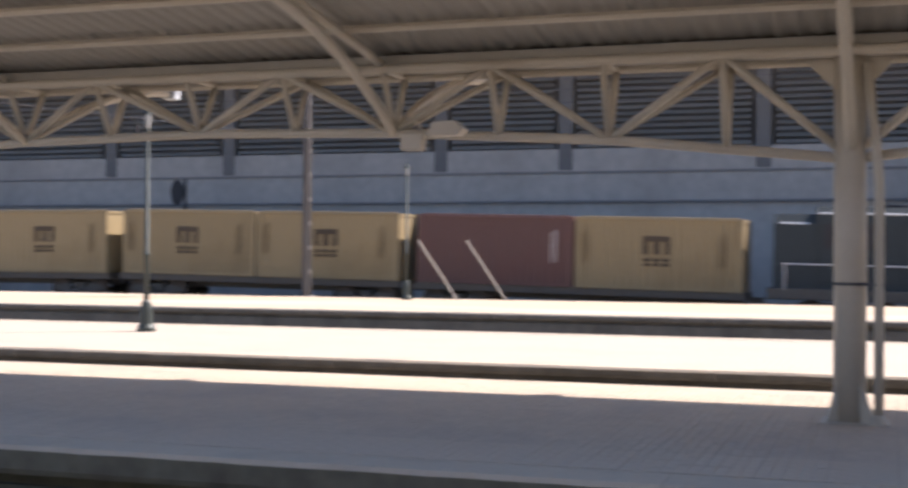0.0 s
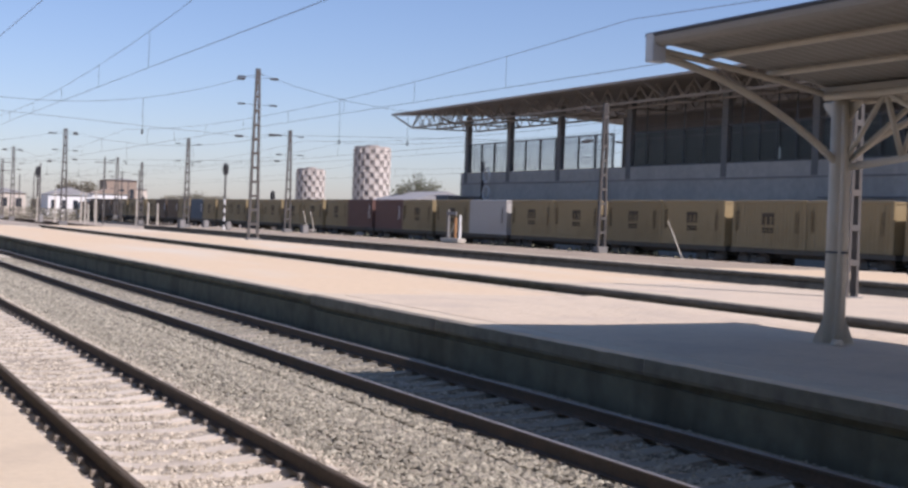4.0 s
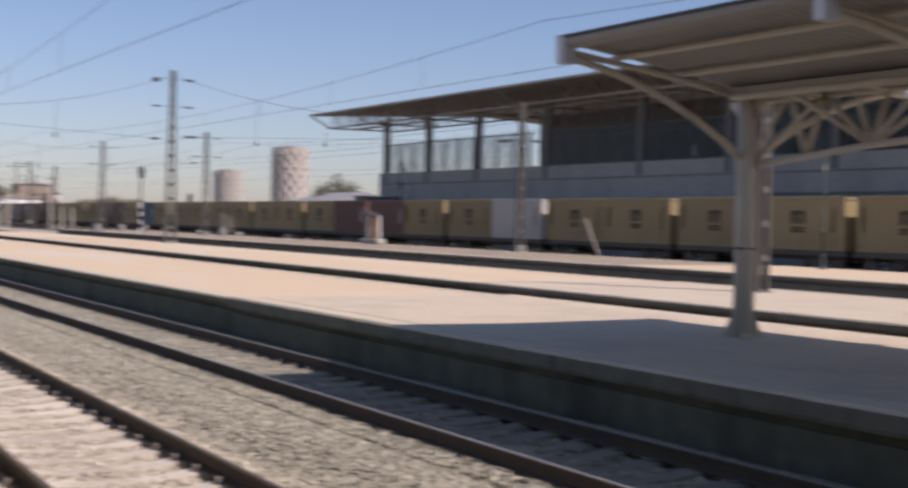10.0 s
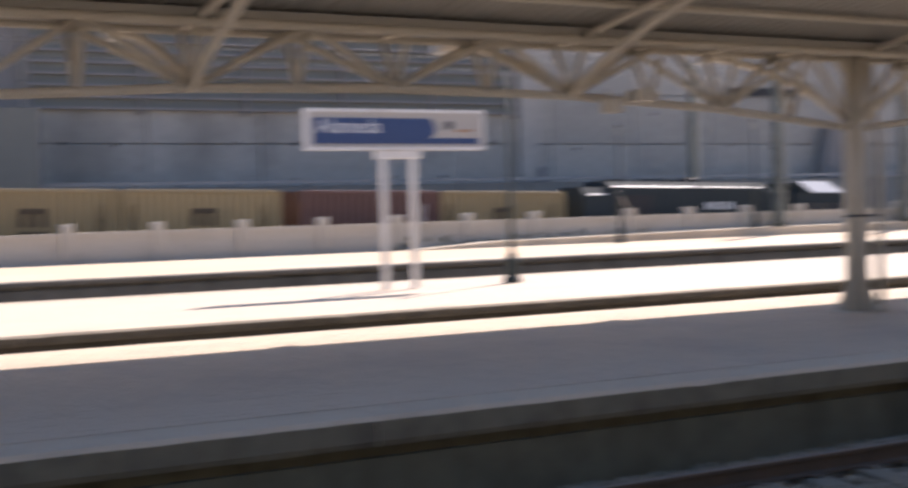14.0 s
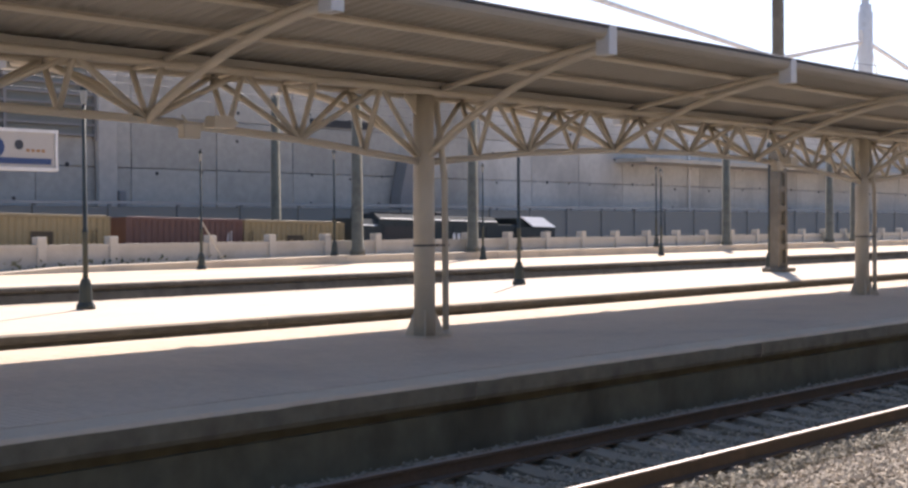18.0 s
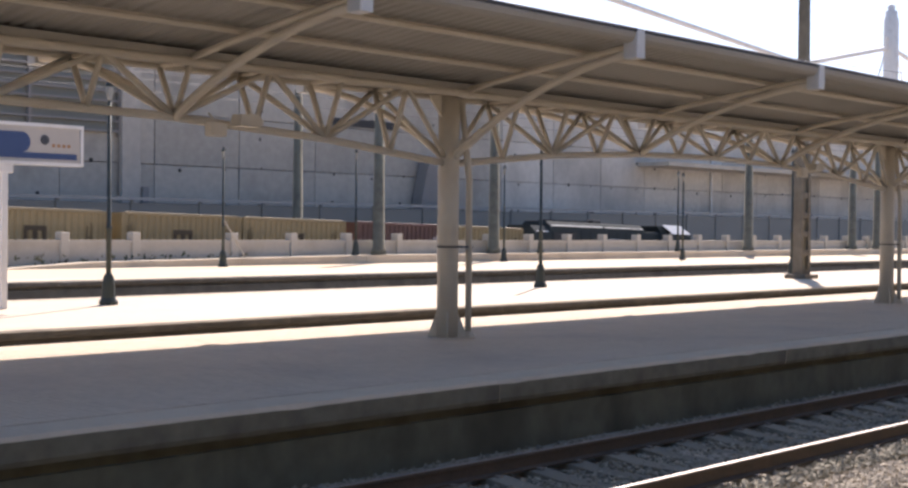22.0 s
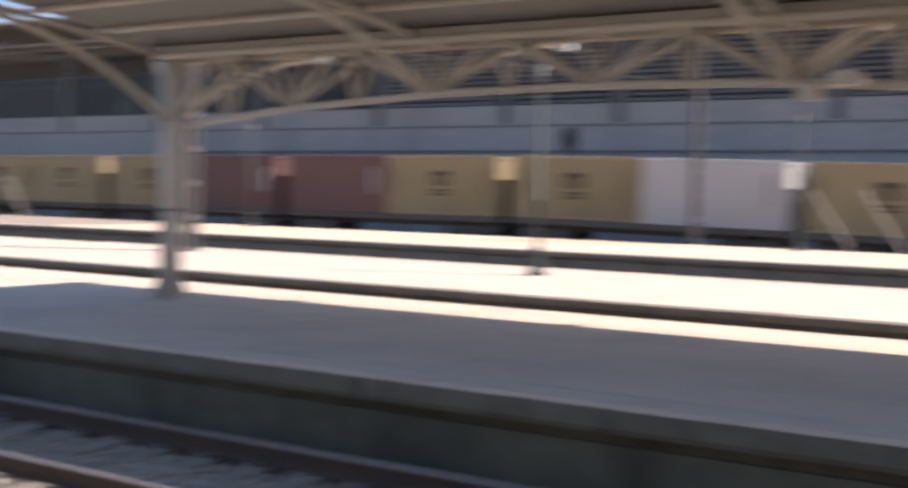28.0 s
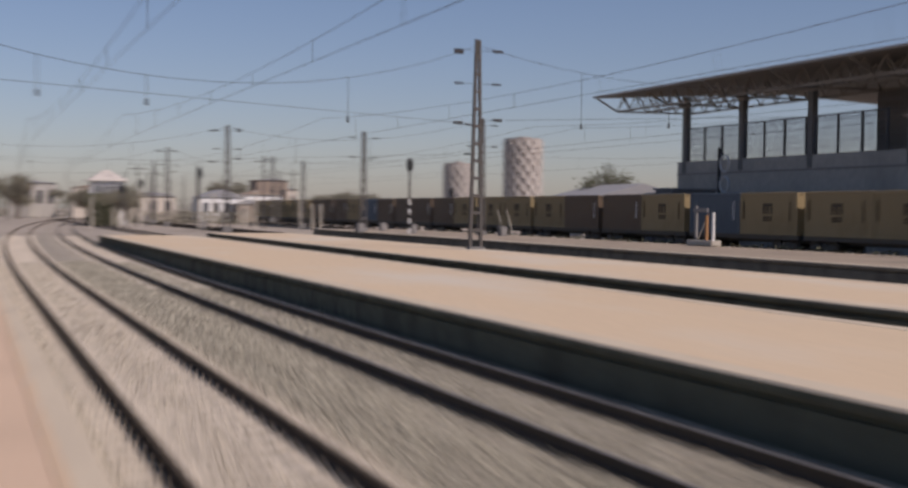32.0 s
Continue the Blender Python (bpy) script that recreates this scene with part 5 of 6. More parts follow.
pc = thing("concrete_mast", (42.9, 23.7, -0.08), "thick grey concrete catenary mast", "mast")
part("web", lambda bm: prism(bm, [(-0.24, 0), (0.24, 0), (0.2, 4.6), (-0.2, 4.6)], -0.07, 0.07, "y"), M["lip"], pc, "dark recessed web")
for s in (-1, 1):
    part("leg", lambda bm: prism(bm, [(s * 0.35, 0), (s * 0.19, 0), (s * 0.15, 4.6), (s * 0.31, 4.6)], -0.17, 0.17, "y"), M["face_pale"], pc)
for k in range(7):
    part("batten", lambda bm: box(bm, -0.22, 0.22, -0.15, 0.15, 0.1 + 0.7 * k, 0.32 + 0.7 * k, 0.01), M["face_pale"], pc)
part("upper_shaft", lambda bm: prism(bm, [(-0.31, 4.6), (0.31, 4.6), (0.17, 4.85), (0.13, 11.5), (-0.13, 11.5), (-0.17, 4.85)], -0.16, 0.16, "y"), M["face_pale"], pc)
part("base", lambda bm: box(bm, -0.5, 0.5, -0.42, 0.42, 0, 0.15, 0.03), M["face_pale"], pc)
for x, y, h in ((41.4, 44.6, 8.5), (49.4, 44.6, 8.2), (73.9, 44.6, 8.2), (88.1, 44.6, 8.2), (92.0, 44.6, 7.5), (43.1, 52.6, 10.5)):
    g = thing("concrete_post", (x, y, -1.8 if y > 50 else 0.36), "grey round concrete post", "post", "concrete posts")
    part("shaft", lambda bm: lathe(bm, [(0.36, 0), (0.36, 0.25), (0.29, 0.3), (0.21, h)], 12), M["lip"], g, smooth=True)

sign = thing("station_sign", Matrix.Translation((12.27, 24.6, -0.07)) @ Matrix.Scale(0.96, 4, (1, 0, 0)), "blue and white station name board on two pale posts", "sign")
board = part("board", lambda bm: box(bm, -2.1, 2.1, -0.06, 0.06, 2.95, 3.70, 0.02), M["sign_white"], sign)
part("board_frame", lambda bm: [box(bm, -2.16, 2.16, -0.09, 0.09, z, z + 0.07) for z in (2.9, 3.68)] + [box(bm, x, x + 0.06, -0.085, 0.085, 2.971, 3.679) for x in (-2.155, 2.095)], M["white"], board)
part("blue_field", lambda bm: prism(bm, [(-2.0, 3.03), (2.0, 3.03), (2.0, 3.15), (0.72, 3.15)] + [(0.72 + 0.2 * math.sin(k * math.pi / 12), 3.355 - 0.205 * math.cos(k * math.pi / 12)) for k in range(1, 13)] + [(-2.0, 3.56)], -0.07, -0.05, "y"), M["sign_blue"], board, "blue field with a rounded end")
part("emblem", lambda bm: prism(bm, [(1.25 + 0.1 * math.cos(k * math.tau / 18), 3.42 + 0.1 * math.sin(k * math.tau / 18)) for k in range(18)], -0.07, -0.05, "y"), M["steel_dark"], board)
for i in range(4):
    part("small_mark", lambda bm: box(bm, 1.42 + 0.12 * i, 1.49 + 0.12 * i, -0.07, -0.05, 3.28, 3.34), M["orange"], board, "small orange mark")
txt = bpy.data.curves.new("name_lettering", "FONT")
txt.body, txt.size, txt.extrude, txt.align_y = "Alameda", 0.42, 0.004, "CENTER"
txt_ob = new("name_lettering", txt)
bpy.context.view_layer.update()
txt_me = bpy.data.meshes.new_from_object(txt_ob.evaluated_get(bpy.context.evaluated_depsgraph_get()))
bpy.data.objects.remove(txt_ob)
txt_me.materials.clear()
txt_me.materials.append(M["print_white"])
part("name_lettering", txt_me, None, board, "white lettering", at=pose(-1.9, -0.074, 3.38, 90, 0, 0))
for x in (-0.36, 0.36):
    part("post", lambda bm: box(bm, x - 0.07, x + 0.07, -0.05, 0.05, 0, 2.95, 0.01), M["white"], sign)
part("bracket", lambda bm: box(bm, -0.55, 0.55, -0.06, 0.06, 2.72, 2.9, 0.02), M["white"], sign)

for x in (-4.45, 9.85, 24.05):
    f = thing("flood_lamp", Matrix.Translation((x, 13.05, 2.84)) @ Matrix.Scale(0.7, 4), "pale square floodlight hung under the truss", "lamp", "floodlights under the truss")
    part("bracket", lambda bm: (tube(bm, (0, 0.3, 0.22), (0, 0, 0.12), 0.03, n=6), tube(bm, (-0.55, 0.3, 0.22), (-0.55, 0.05, 0.0), 0.02, n=6)), M["cream"], f)
    part("housing", lambda bm: prism(bm, [(-0.24, 0.0), (0.2, 0.0), (0.28, 0.1), (0.14, 0.22), (-0.2, 0.2)], -0.2, 0.1, "y"), M["cream"], f)
    part("gear_box", lambda bm: box(bm, -0.75, -0.4, -0.05, 0.15, -0.2, 0.06, 0.02), M["cream"], f)


def stay_mast(x, y, h):
    s = thing("stay_mast", (x, y, 0), "white steel mast with raking stay cables", "mast", "stay masts")
    part("tube", lambda bm: lathe(bm, [(0.75, 0), (0.75, h - 1.3), (0.62, h - 1.2), (0.62, h - 0.5), (0.3, h - 0.4), (0.42, h - 0.1), (0.2, h + 0.2)], 16), M["white"], s, smooth=True)
    part("collar", lambda bm: [box(bm, a, b, -0.1, 0.1, h - 4.4, h - 3.2) for a, b in ((-1.3, -0.7), (0.7, 1.3))], M["white"], s)
    for e in (-1, 1):
        part("stay", lambda bm: tube(bm, (e * 1.1, 0, h - 4.4), (e * (18.0 if x > 100 else 45.0), 0.0, h - 7.6), 0.22, n=8), M["white"], s)
        part("short_stay", lambda bm: tube(bm, (e * 1.0, 0, h - 4.2), (e * 7.5, 0.0, h - 16.0), 0.08, n=6), M["white"], s)
    reach = 18.0 if x > 100 else 45.0
    part("coupling", lambda bm: [box(bm, e * reach - 0.8, e * reach + 0.8, -0.3, 0.3, h - 8.0, h - 7.2, 0.05) for e in ((-1,) if x > 100 else (-1, 1))], M["edge"], s)
    return s


stay_mast(126.4, 60.0, 24.6)
stay_mast(63.2, 60.0, 24.6)


# ---- overhead wires ----
def sag(p, q, drop, n=14):
    p, q = Vector(p), Vector(q)
    return [tuple(p.lerp(q, i / n) - Vector((0, 0, 4 * drop * (i / n) * (1 - i / n)))) for i in range(n + 1)]


def overhead_line(y, z_contact, z_high, z_low, spans, curve=None):
    """A contact wire hung by droppers from a sagging messenger wire."""
    w = thing("overhead_line", (0, 0, 0), "thin dark overhead contact line with droppers", "overhead line", "overhead lines")
    off = curve or (lambda x: 0.0)
    for a, b in zip(spans, spans[1:]):
        mess = sag((a, y, z_high), (b, y, z_high), z_high - z_low)
        part("messenger_wire", lambda bm: path_tube(bm, [(p[0], p[1] + off(p[0]), p[2]) for p in mess], 0.0075, 4), M["wire"], w)
        part("contact_wire", lambda bm: path_tube(bm, [(a + (b - a) * i / 6, y + off(a + (b - a) * i / 6), z_contact) for i in range(7)], 0.0075, 4), M["wire"], w)
        for i in range(1, 9):
            x = a + (b - a) * i / 9
            u = (x - a) / (b - a)
            zz = z_high - 4 * (z_high - z_low) * u * (1 - u)
            part("dropper", lambda bm: tube(bm, (x, y + off(x), z_contact), (x, y + off(x), zz), 0.006, n=4), M["wire"], w)
    return w


SPANS = [-330, -265, -205, -148, -84, -27, 43, 110]
overhead_line(3.2, 4.85, 6.15, 5.15, SPANS, bend)
overhead_line(7.6, 5.2, 6.5, 5.55, SPANS, bend)
overhead_line(17.9, 5.5, 6.7, 5.95, SPANS)
overhead_line(30.0, 5.5, 6.7, 5.95, SPANS)
overhead_line(32.6, 5.5, 6.7, 5.95, SPANS)
overhead_line(48.05, 5.6, 6.8, 6.0, [-330, -265, -205, -121, -69])


def head_span(p, q, drop, low, hangers, name="head_span"):
    """Cables across the tracks from mast to mast, with hangers down to the lower wire."""
    h = thing(name, (0, 0, 0), "cross-span cables with insulators between two masts", "cable", "cross spans")
    top = sag(p, q, drop, 20)
    part("span_cable", lambda bm: path_tube(bm, top, 0.012, 4), M["wire"], h)
    a, b = Vector((p[0], p[1], low)), Vector((q[0], q[1], low))
    part("cross_wire", lambda bm: path_tube(bm, [a, b], 0.010, 4), M["wire"], h)
    for u in hangers:
        t = min(top, key=lambda v: (Vector(v) - Vector(p).lerp(Vector(q), u)).to_2d().length)
        c = a.lerp(b, u)
        part("hanger", lambda bm: tube(bm, (c.x, c.y, low - 0.5), (c.x, c.y, t[2]), 0.014, n=4), M["wire"], h)
        part("insulator", lambda bm: tube(bm, (c.x, c.y, low - 0.5), (c.x, c.y, low - 0.24), 0.07, 0.05, n=8), M["insulator"], h)
    for u in (0.05, 0.95):
        c = Vector(p).lerp(Vector(q), u)
        z = min(top, key=lambda v: (Vector(v) - c).to_2d().length)[2]
        for zz in (z, low):
            part("insulator", lambda bm: tube(bm, (c.x, c.y - 0.25, zz), (c.x, c.y + 0.25, zz), 0.08, n=8), M["insulator"], h)


head_span((-68.3, -1.42, 8.6), (-84, 26.6, 11.0), 2.2, 6.7, (0.16, 0.32, 0.69))
head_span((-84, 26.6, 11.0), (-69, 44.4, 9.2), 1.6, 6.9, (0.25, 0.45))
head_span((-148, 25.2, 10.1), (-121, 41.8, 9.7), 1.5, 6.9, (0.3, 0.6))
head_span((-148, 25.2, 10.1), (-150, -6, 9.0), 1.8, 6.6, (0.3, 0.6, 0.75))
head_span((-198, 26.5, 10.1), (-215, 45, 9.8), 1.4, 6.9, (0.3, 0.6))
head_span((-198, 26.5, 10.1), (-210, 2, 9.0), 1.6, 6.6, (0.3, 0.7))
head_span((-27.1, 25.4, 7.5), (-21, 45, 8.1), 0.9, 6.0, (0.3, 0.6))


# ---- signals and small trackside things ----
def signal(x, y, z, h, kind=0, bands=4):
    s = thing("railway_signal", (x, y, z), "black railway signal head on a banded white post" if bands else "black railway signal head on a plain pale post", "signal", "railway signals")
    part("post", lambda bm: tube(bm, (0, 0, 0), (0, 0, h - 1.0), 0.09, n=10), M["white" if bands else "pale_post"], s)
    part("upper_post", lambda bm: tube(bm, (0, 0, h * 0.45), (0, 0, h - 1.0), 0.1, n=10), M["lattice"], s)
    for i in range(bands):
        part("band", lambda bm: tube(bm, (0, 0, 0.5 + i * 0.8), (0, 0, 0.85 + i * 0.8), 0.095, n=10), M["black"], s)
    part("head", lambda bm: prism(bm, [(0.3 * math.cos(a) * (1 if abs(math.sin(a)) < 0.8 else 0.9), h - 0.7 + 0.65 * math.sin(a)) for a in [k * math.tau / 16 for k in range(16)]], -0.02, 0.04, "x"), M["black"], s, "black oval backboard")
    for i in range(3):
        part("lamp_hood", lambda bm: tube(bm, (0.04, 0, h - 1.05 + 0.33 * i), (0.25, 0, h - 1.05 + 0.33 * i), 0.1, n=10), M["black"], s)
    if kind:
        part("lower_disc", lambda bm: (tube(bm, (0.0, 0, h - 1.95), (0.05, 0, h - 1.95), 0.3, n=18)), M["black"], s)
        part("disc_rim", lambda bm: [bar(bm, (0.06, 0.3 * math.cos(a), h - 1.95 + 0.3 * math.sin(a)), (0.06, 0.3 * math.cos(a + 0.36), h - 1.95 + 0.3 * math.sin(a + 0.36)), 0.04, 0.04) for a in [k * math.tau / 18 for k in range(18)]], M["white"], s)
    part("cabinet", lambda bm: box(bm, -0.22, 0.22, 0.25, 0.65, 0, 0.8, 0.03), M["concrete_dark"], s)
    return s


signal(-66.0, -1.75, 0.0, 5.0, 1, bands=0)
signal(-98.0, 1.0 + bend(-98), -0.6, 5.0, bands=0)
signal(-124.8, 36.6, 0.0, 6.6, bands=3)
signal(-148.0, 22.4, -0.1, 6.2, bands=0)
signal(-150.0, 49.9, -0.4, 5.0, bands=0)
signal(-205.0, 24.0, 0.0, 6.0, bands=0)
signal(-175.0, 18.0, -0.4, 5.2, bands=0)

for x, y in ((-15.0, 44.0), (-13.2, 44.05), (-60.3, 44.0), (-122.0, 44.2), (-120.0, 44.2), (33.4, 44.3)):
    s = thing("raking_prop", (x, y, 0.0), "thin pale raking steel prop", "prop", "raking props")
    part("bar", lambda bm: bar(bm, (0.35, 0, -0.05), (-1.15, 0, 2.1), 0.05, 0.05), M["pale_post"], s)

g = thing("wall_signal", (-31.6, 53.5, 3.75), "dark oval signal board on a short post", "signal")
part("post", lambda bm: tube(bm, (0.42, 0, -4.7), (0.42, 0, 1.3), 0.07, n=8), M["black"], g)
part("head", lambda bm: prism(bm, [(0.32 * math.cos(a), 0.65 + 0.6 * math.sin(a)) for a in [k * math.tau / 16 for k in range(16)]], -0.06, 0.06, "y"), M["black"], g)


def hoop(bm, x, z, r, thick):
    """A closed ring standing in the xz plane."""
    rings = [[bm.verts.new((x + (r + thick * math.cos(b)) * math.cos(a), thick * math.sin(b), z + (r + thick * math.cos(b)) * math.sin(a))) for b in [j * math.tau / 6 for j in range(6)]] for a in [k * math.tau / 18 for k in range(18)]]
    for k in range(18):
        for j in range(6):
            bm.faces.new((rings[k][j], rings[k][(j + 1) % 6], rings[(k + 1) % 18][(j + 1) % 6], rings[(k + 1) % 18][j]))


g = thing("ring_signal", (-101.0, 52.6, -0.5), "dark mast with two ring-shaped signal heads", "signal")
part("post", lambda bm: tube(bm, (0, 0, 0), (0, 0, 7.4), 0.13, n=8), M["black"], g)
for z in (4.7, 6.2):
    part("ring", lambda bm: hoop(bm, 0.75, z, 0.58, 0.09), M["edge"], g)
g = thing("track_barrier", (-88.8, 43.9, 0.0), "weathered pale barred barrier on a low concrete base", "barrier")
part("base", lambda bm: box(bm, -1.5, 1.5, -0.35, 0.35, 0, 0.35, 0.05), M["parapet"], g)
for x, m, h in ((-0.9, "concrete_dark", 2.5), (0.35, "orange", 1.9), (1.1, "white", 2.1)):
    part("post", lambda bm: box(bm, x - 0.1, x + 0.1, -0.07, 0.07, 0.35, h, 0.01), M[m], g)
part("rail", lambda bm: box(bm, -1.2, 0.45, -0.05, 0.05, 2.1, 2.35, 0.01), M["concrete_dark"], g)
part("brace", lambda bm: bar(bm, (-0.85, 0.09, 0.35), (0.3, 0.09, 1.85), 0.06, 0.08), M["parapet"], g)
for x, y, n in ((-118, 42.5, 0.4), (-131, 34, 0.5), (-140, 39, 0.4)):
    g = thing("relay_cabinet", (x, y, -0.1), "small weathered trackside relay cabinet", "cabinet", "relay cabinets")
    part("body", lambda bm: box(bm, -n, n, -0.3, 0.3, 0, 0.7 + n * 0.4, 0.04), M["hall_column"], g)
    part("door", lambda bm: box(bm, n - 0.02, n + 0.02, -0.22, 0.22, 0.12, 0.6 + n * 0.4), M["concrete_dark"], g)

rng = random.Random(11)
for i in range(84):
    az = rng.uniform(75.5, 88.5)
    d = rng.uniform(170, 340)
    x, y = -d * math.sin(radians(az)), d * math.cos(radians(az))
    if 45 < y < 52 or (0 < y - bend(x) < 10.5):
        continue
    tall = rng.random() < 0.28
    h = rng.uniform(6.5, 10.0) if tall else rng.uniform(2.6, 4.8)
    g = thing("far_post", (x, y, -0.5), "slender dark line post in the distance" if tall else "short pale concrete post in the distance", "post", "far line posts")
    part("shaft", lambda bm: prism(bm, [(-0.12, 0), (0.12, 0), (0.08, h), (-0.08, h)], -0.1, 0.1, "x"), M["lattice" if tall else "pale_post"], g)
    if tall and rng.random() < 0.3:
        part("cross_arm", lambda bm: box(bm, -0.06, 0.06, -1.3, 1.3, h - 0.8, h - 0.7), M["lattice"], g)


# ---- distance: towers, houses, trees ----
def tower(x, y, r, h, floors, sides):
    t = thing("apartment_tower", (x, y, -1), "round apartment tower chequered white and brown", "tower", "apartment towers")
    part("core", lambda bm: lathe(bm, [(r - 0.25, 0), (r - 0.25, h + 0.5), (r * 0.35, h + 0.55), (r * 0.35, h + 1.0)], sides), M["tower_brown"], t)
    white, glass = bmesh.new(), bmesh.new()
    for k in range(sides):
        for f in range(floors):
            a = (k + 0.5) * math.tau / sides
            z0, z1 = h * f / floors, h * (f + 1) / floors
            m = Matrix.Rotation(a, 4, "Z") @ Matrix.Translation((r - 0.1, 0, (z0 + z1) / 2))
            w = math.tau * r / sides
            if (k + f) % 2:
                bmesh.ops.create_cube(white, size=1, matrix=m @ Matrix.Diagonal((0.35, w * 0.98, (z1 - z0) * 0.96, 1)))
            else:
                bmesh.ops.create_cube(glass, size=1, matrix=m @ Matrix.Translation((-0.1, 0, 0.1)) @ Matrix.Diagonal((0.2, w * 0.22, (z1 - z0) * 0.25, 1)))
    for bm, nm, mt in ((white, "cladding", "tower_pale"), (glass, "glazing", "dark_glass")):
        me = bpy.data.meshes.new(nm)
        bm.to_mesh(me)
        bm.free()
        me.materials.append(M[mt])
        tagged(part(nm, me, None, t), kind="stuff")


tower(-364.5, 152.4, 5.6, 23.8, 13, 24)
tower(-395.4, 144.2, 4.6, 17.4, 10, 22)


def gabled(x, y, w, d, h, ridge, wall, roof, label, turn=0, windows=2, z=-0.6):
    b = thing("house", pose(x, y, z, 0, 0, turn), label, "building", "far buildings")
    part("wall_shell", lambda bm: box(bm, -d / 2, d / 2, -w / 2, w / 2, 0, h), M[wall], b)
    part("roof", lambda bm: prism(bm, [(-w / 2 - 0.3, h), (w / 2 + 0.3, h), (0.0, h + ridge)], -d / 2 - 0.3, d / 2 + 0.3), M[roof], b)
    for i in range(windows):
        yy = -w / 2 + w * (i + 0.5) / windows
        part("window", lambda bm: box(bm, d / 2 - 0.02, d / 2 + 0.04, yy - w / windows * 0.22, yy + w / windows * 0.22, h * 0.4, h * 0.78), M["dark_glass"], b)
    return b


gabled(-124, 62, 9, 9, 3.6, 1.0, "concrete_dark", "pale_post", "low shed with a pale roof behind the train", 0, 3)
gabled(-130, 74, 9, 12, 4.6, 1.0, "concrete_dark", "pale_post", "low grey shed behind the train", 0, 3)
gabled(-150, 70, 14, 12, 4.0, 1.9, "plaster", "roof_grey", "low shed with a grey roof", 0, 3)
gabled(-114, 69, 7, 8, 4.4, 0.8, "concrete_dark", "pale_post", "pale roofed shed beside the hall", 0, 2)
gabled(-255, 44, 8, 8, 4.6, 1.4, "white", "roof_grey", "pale house with a grey roof", 0, 4)
gabled(-262, 53, 7, 7, 5.2, 1.0, "white", "brick_red", "pale house of two storeys", 0, 3)
gabled(-250, 48.5, 5, 6, 3.4, 0.8, "brick_red", "roof_grey", "small red walled house", 0, 2)
gabled(-290, 61, 6.5, 8, 8.6, 0.4, "brick_red", "roof_grey", "red brick block with pale window bands", 0, 3)
gabled(-305, 67, 6, 8, 7.0, 0.4, "plaster", "roof_grey", "pale block of flats", 0, 3)
gabled(-300, 38, 9, 8, 5.0, 1.0, "plaster", "roof_grey", "pale house in the distance", 0, 3)
gabled(-330, 30, 12, 8, 7.0, 1.0, "plaster", "brick_red", "pale building in the distance", 0, 4)
gabled(-340, 16, 10, 8, 8.0, 0.5, "concrete", "roof_grey", "grey building in the distance", 0, 4)
gabled(-365, -6, 14, 10, 4.2, 0.8, "concrete", "roof_grey", "pale building in the distance", 0, 5)
gabled(-110, -8.5, 6.0, 16, 3.6, 0.8, "white", "roof_grey", "white garage building beside the platform", 0, 2)
gabled(-80, -11.0, 5.0, 16, 3.6, 0.8, "plaster", "brick_red", "cream station outbuilding with a dark roof", 0, 2)
gabled(-175, -5.0, 7, 14, 3.8, 0.7, "plaster", "roof_grey", "cream shed beside the tracks", 0, 3)

cabin = thing("signal_cabin", (-218, 20.5, -0.6), "white signal cabin with a hipped roof", "building")
part("wall_shell", lambda bm: box(bm, -2.4, 2.4, -2.3, 2.3, 0, 6.4), M["white"], cabin)
part("roof", lambda bm: bmesh.ops.create_cone(bm, segments=4, radius1=4.2, radius2=0.4, depth=1.7, cap_ends=True, matrix=Matrix.Translation((0, 0, 7.25)) @ Matrix.Rotation(math.pi / 4, 4, "Z")), M["tower_pale"], cabin)
for i in range(4):
    part("window", lambda bm: box(bm, 2.38, 2.44, -2.0 + i * 1.05, -1.2 + i * 1.05, 4.4, 5.7), M["dark_glass"], cabin)


def tree(x, y, z, h, r, seed, lean=1.0):
    """A tapered trunk with limbs and a crown of many small leaf clumps."""
    rg = np.random.default_rng(seed)
    t = thing("tree", (x, y, z), "dull green tree with an uneven crown", "tree", "trees")

    def wood(bm):
        path_tube(bm, [(0, 0, 0), (0.05 * h, 0.02 * h, h * 0.3), (0.03 * h, -0.03 * h, h * 0.75)], 0.035 * h, 6)
        for k in range(6):
            a = k * 1.1 + seed
            path_tube(bm, [(0.03 * h, 0, h * (0.28 + 0.06 * k)), (r * 0.7 * math.cos(a), r * 0.7 * math.sin(a), h * (0.55 + 0.06 * k))], 0.012 * h, 5)
    part("trunk", wood, M["bark"], t)
    n = 5200
    cl = rg.normal(0, 1, (16, 3)) * np.array((r * 0.42, r * 0.42, h * 0.13)) + np.array((0, 0, h * 0.68))
    c = cl[rg.integers(0, 16, n)] + rg.normal(0, 1, (n, 3)) * np.array((r * 0.2, r * 0.2, h * 0.065))
    s = rg.uniform(0.014, 0.032, (n, 1, 1)) * r
    v = (c[:, None] + rg.normal(0, 1, (n, 4, 3)) * s).reshape(-1, 3)
    f = [(4 * i + a, 4 * i + b, 4 * i + d) for i in range(n) for a, b, d in ((0, 1, 2), (0, 2, 3), (0, 3, 1), (1, 3, 2))]
    # Far crowns take leaf_far, with the haze in its colour.
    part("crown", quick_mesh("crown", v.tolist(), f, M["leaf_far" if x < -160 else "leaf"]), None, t)


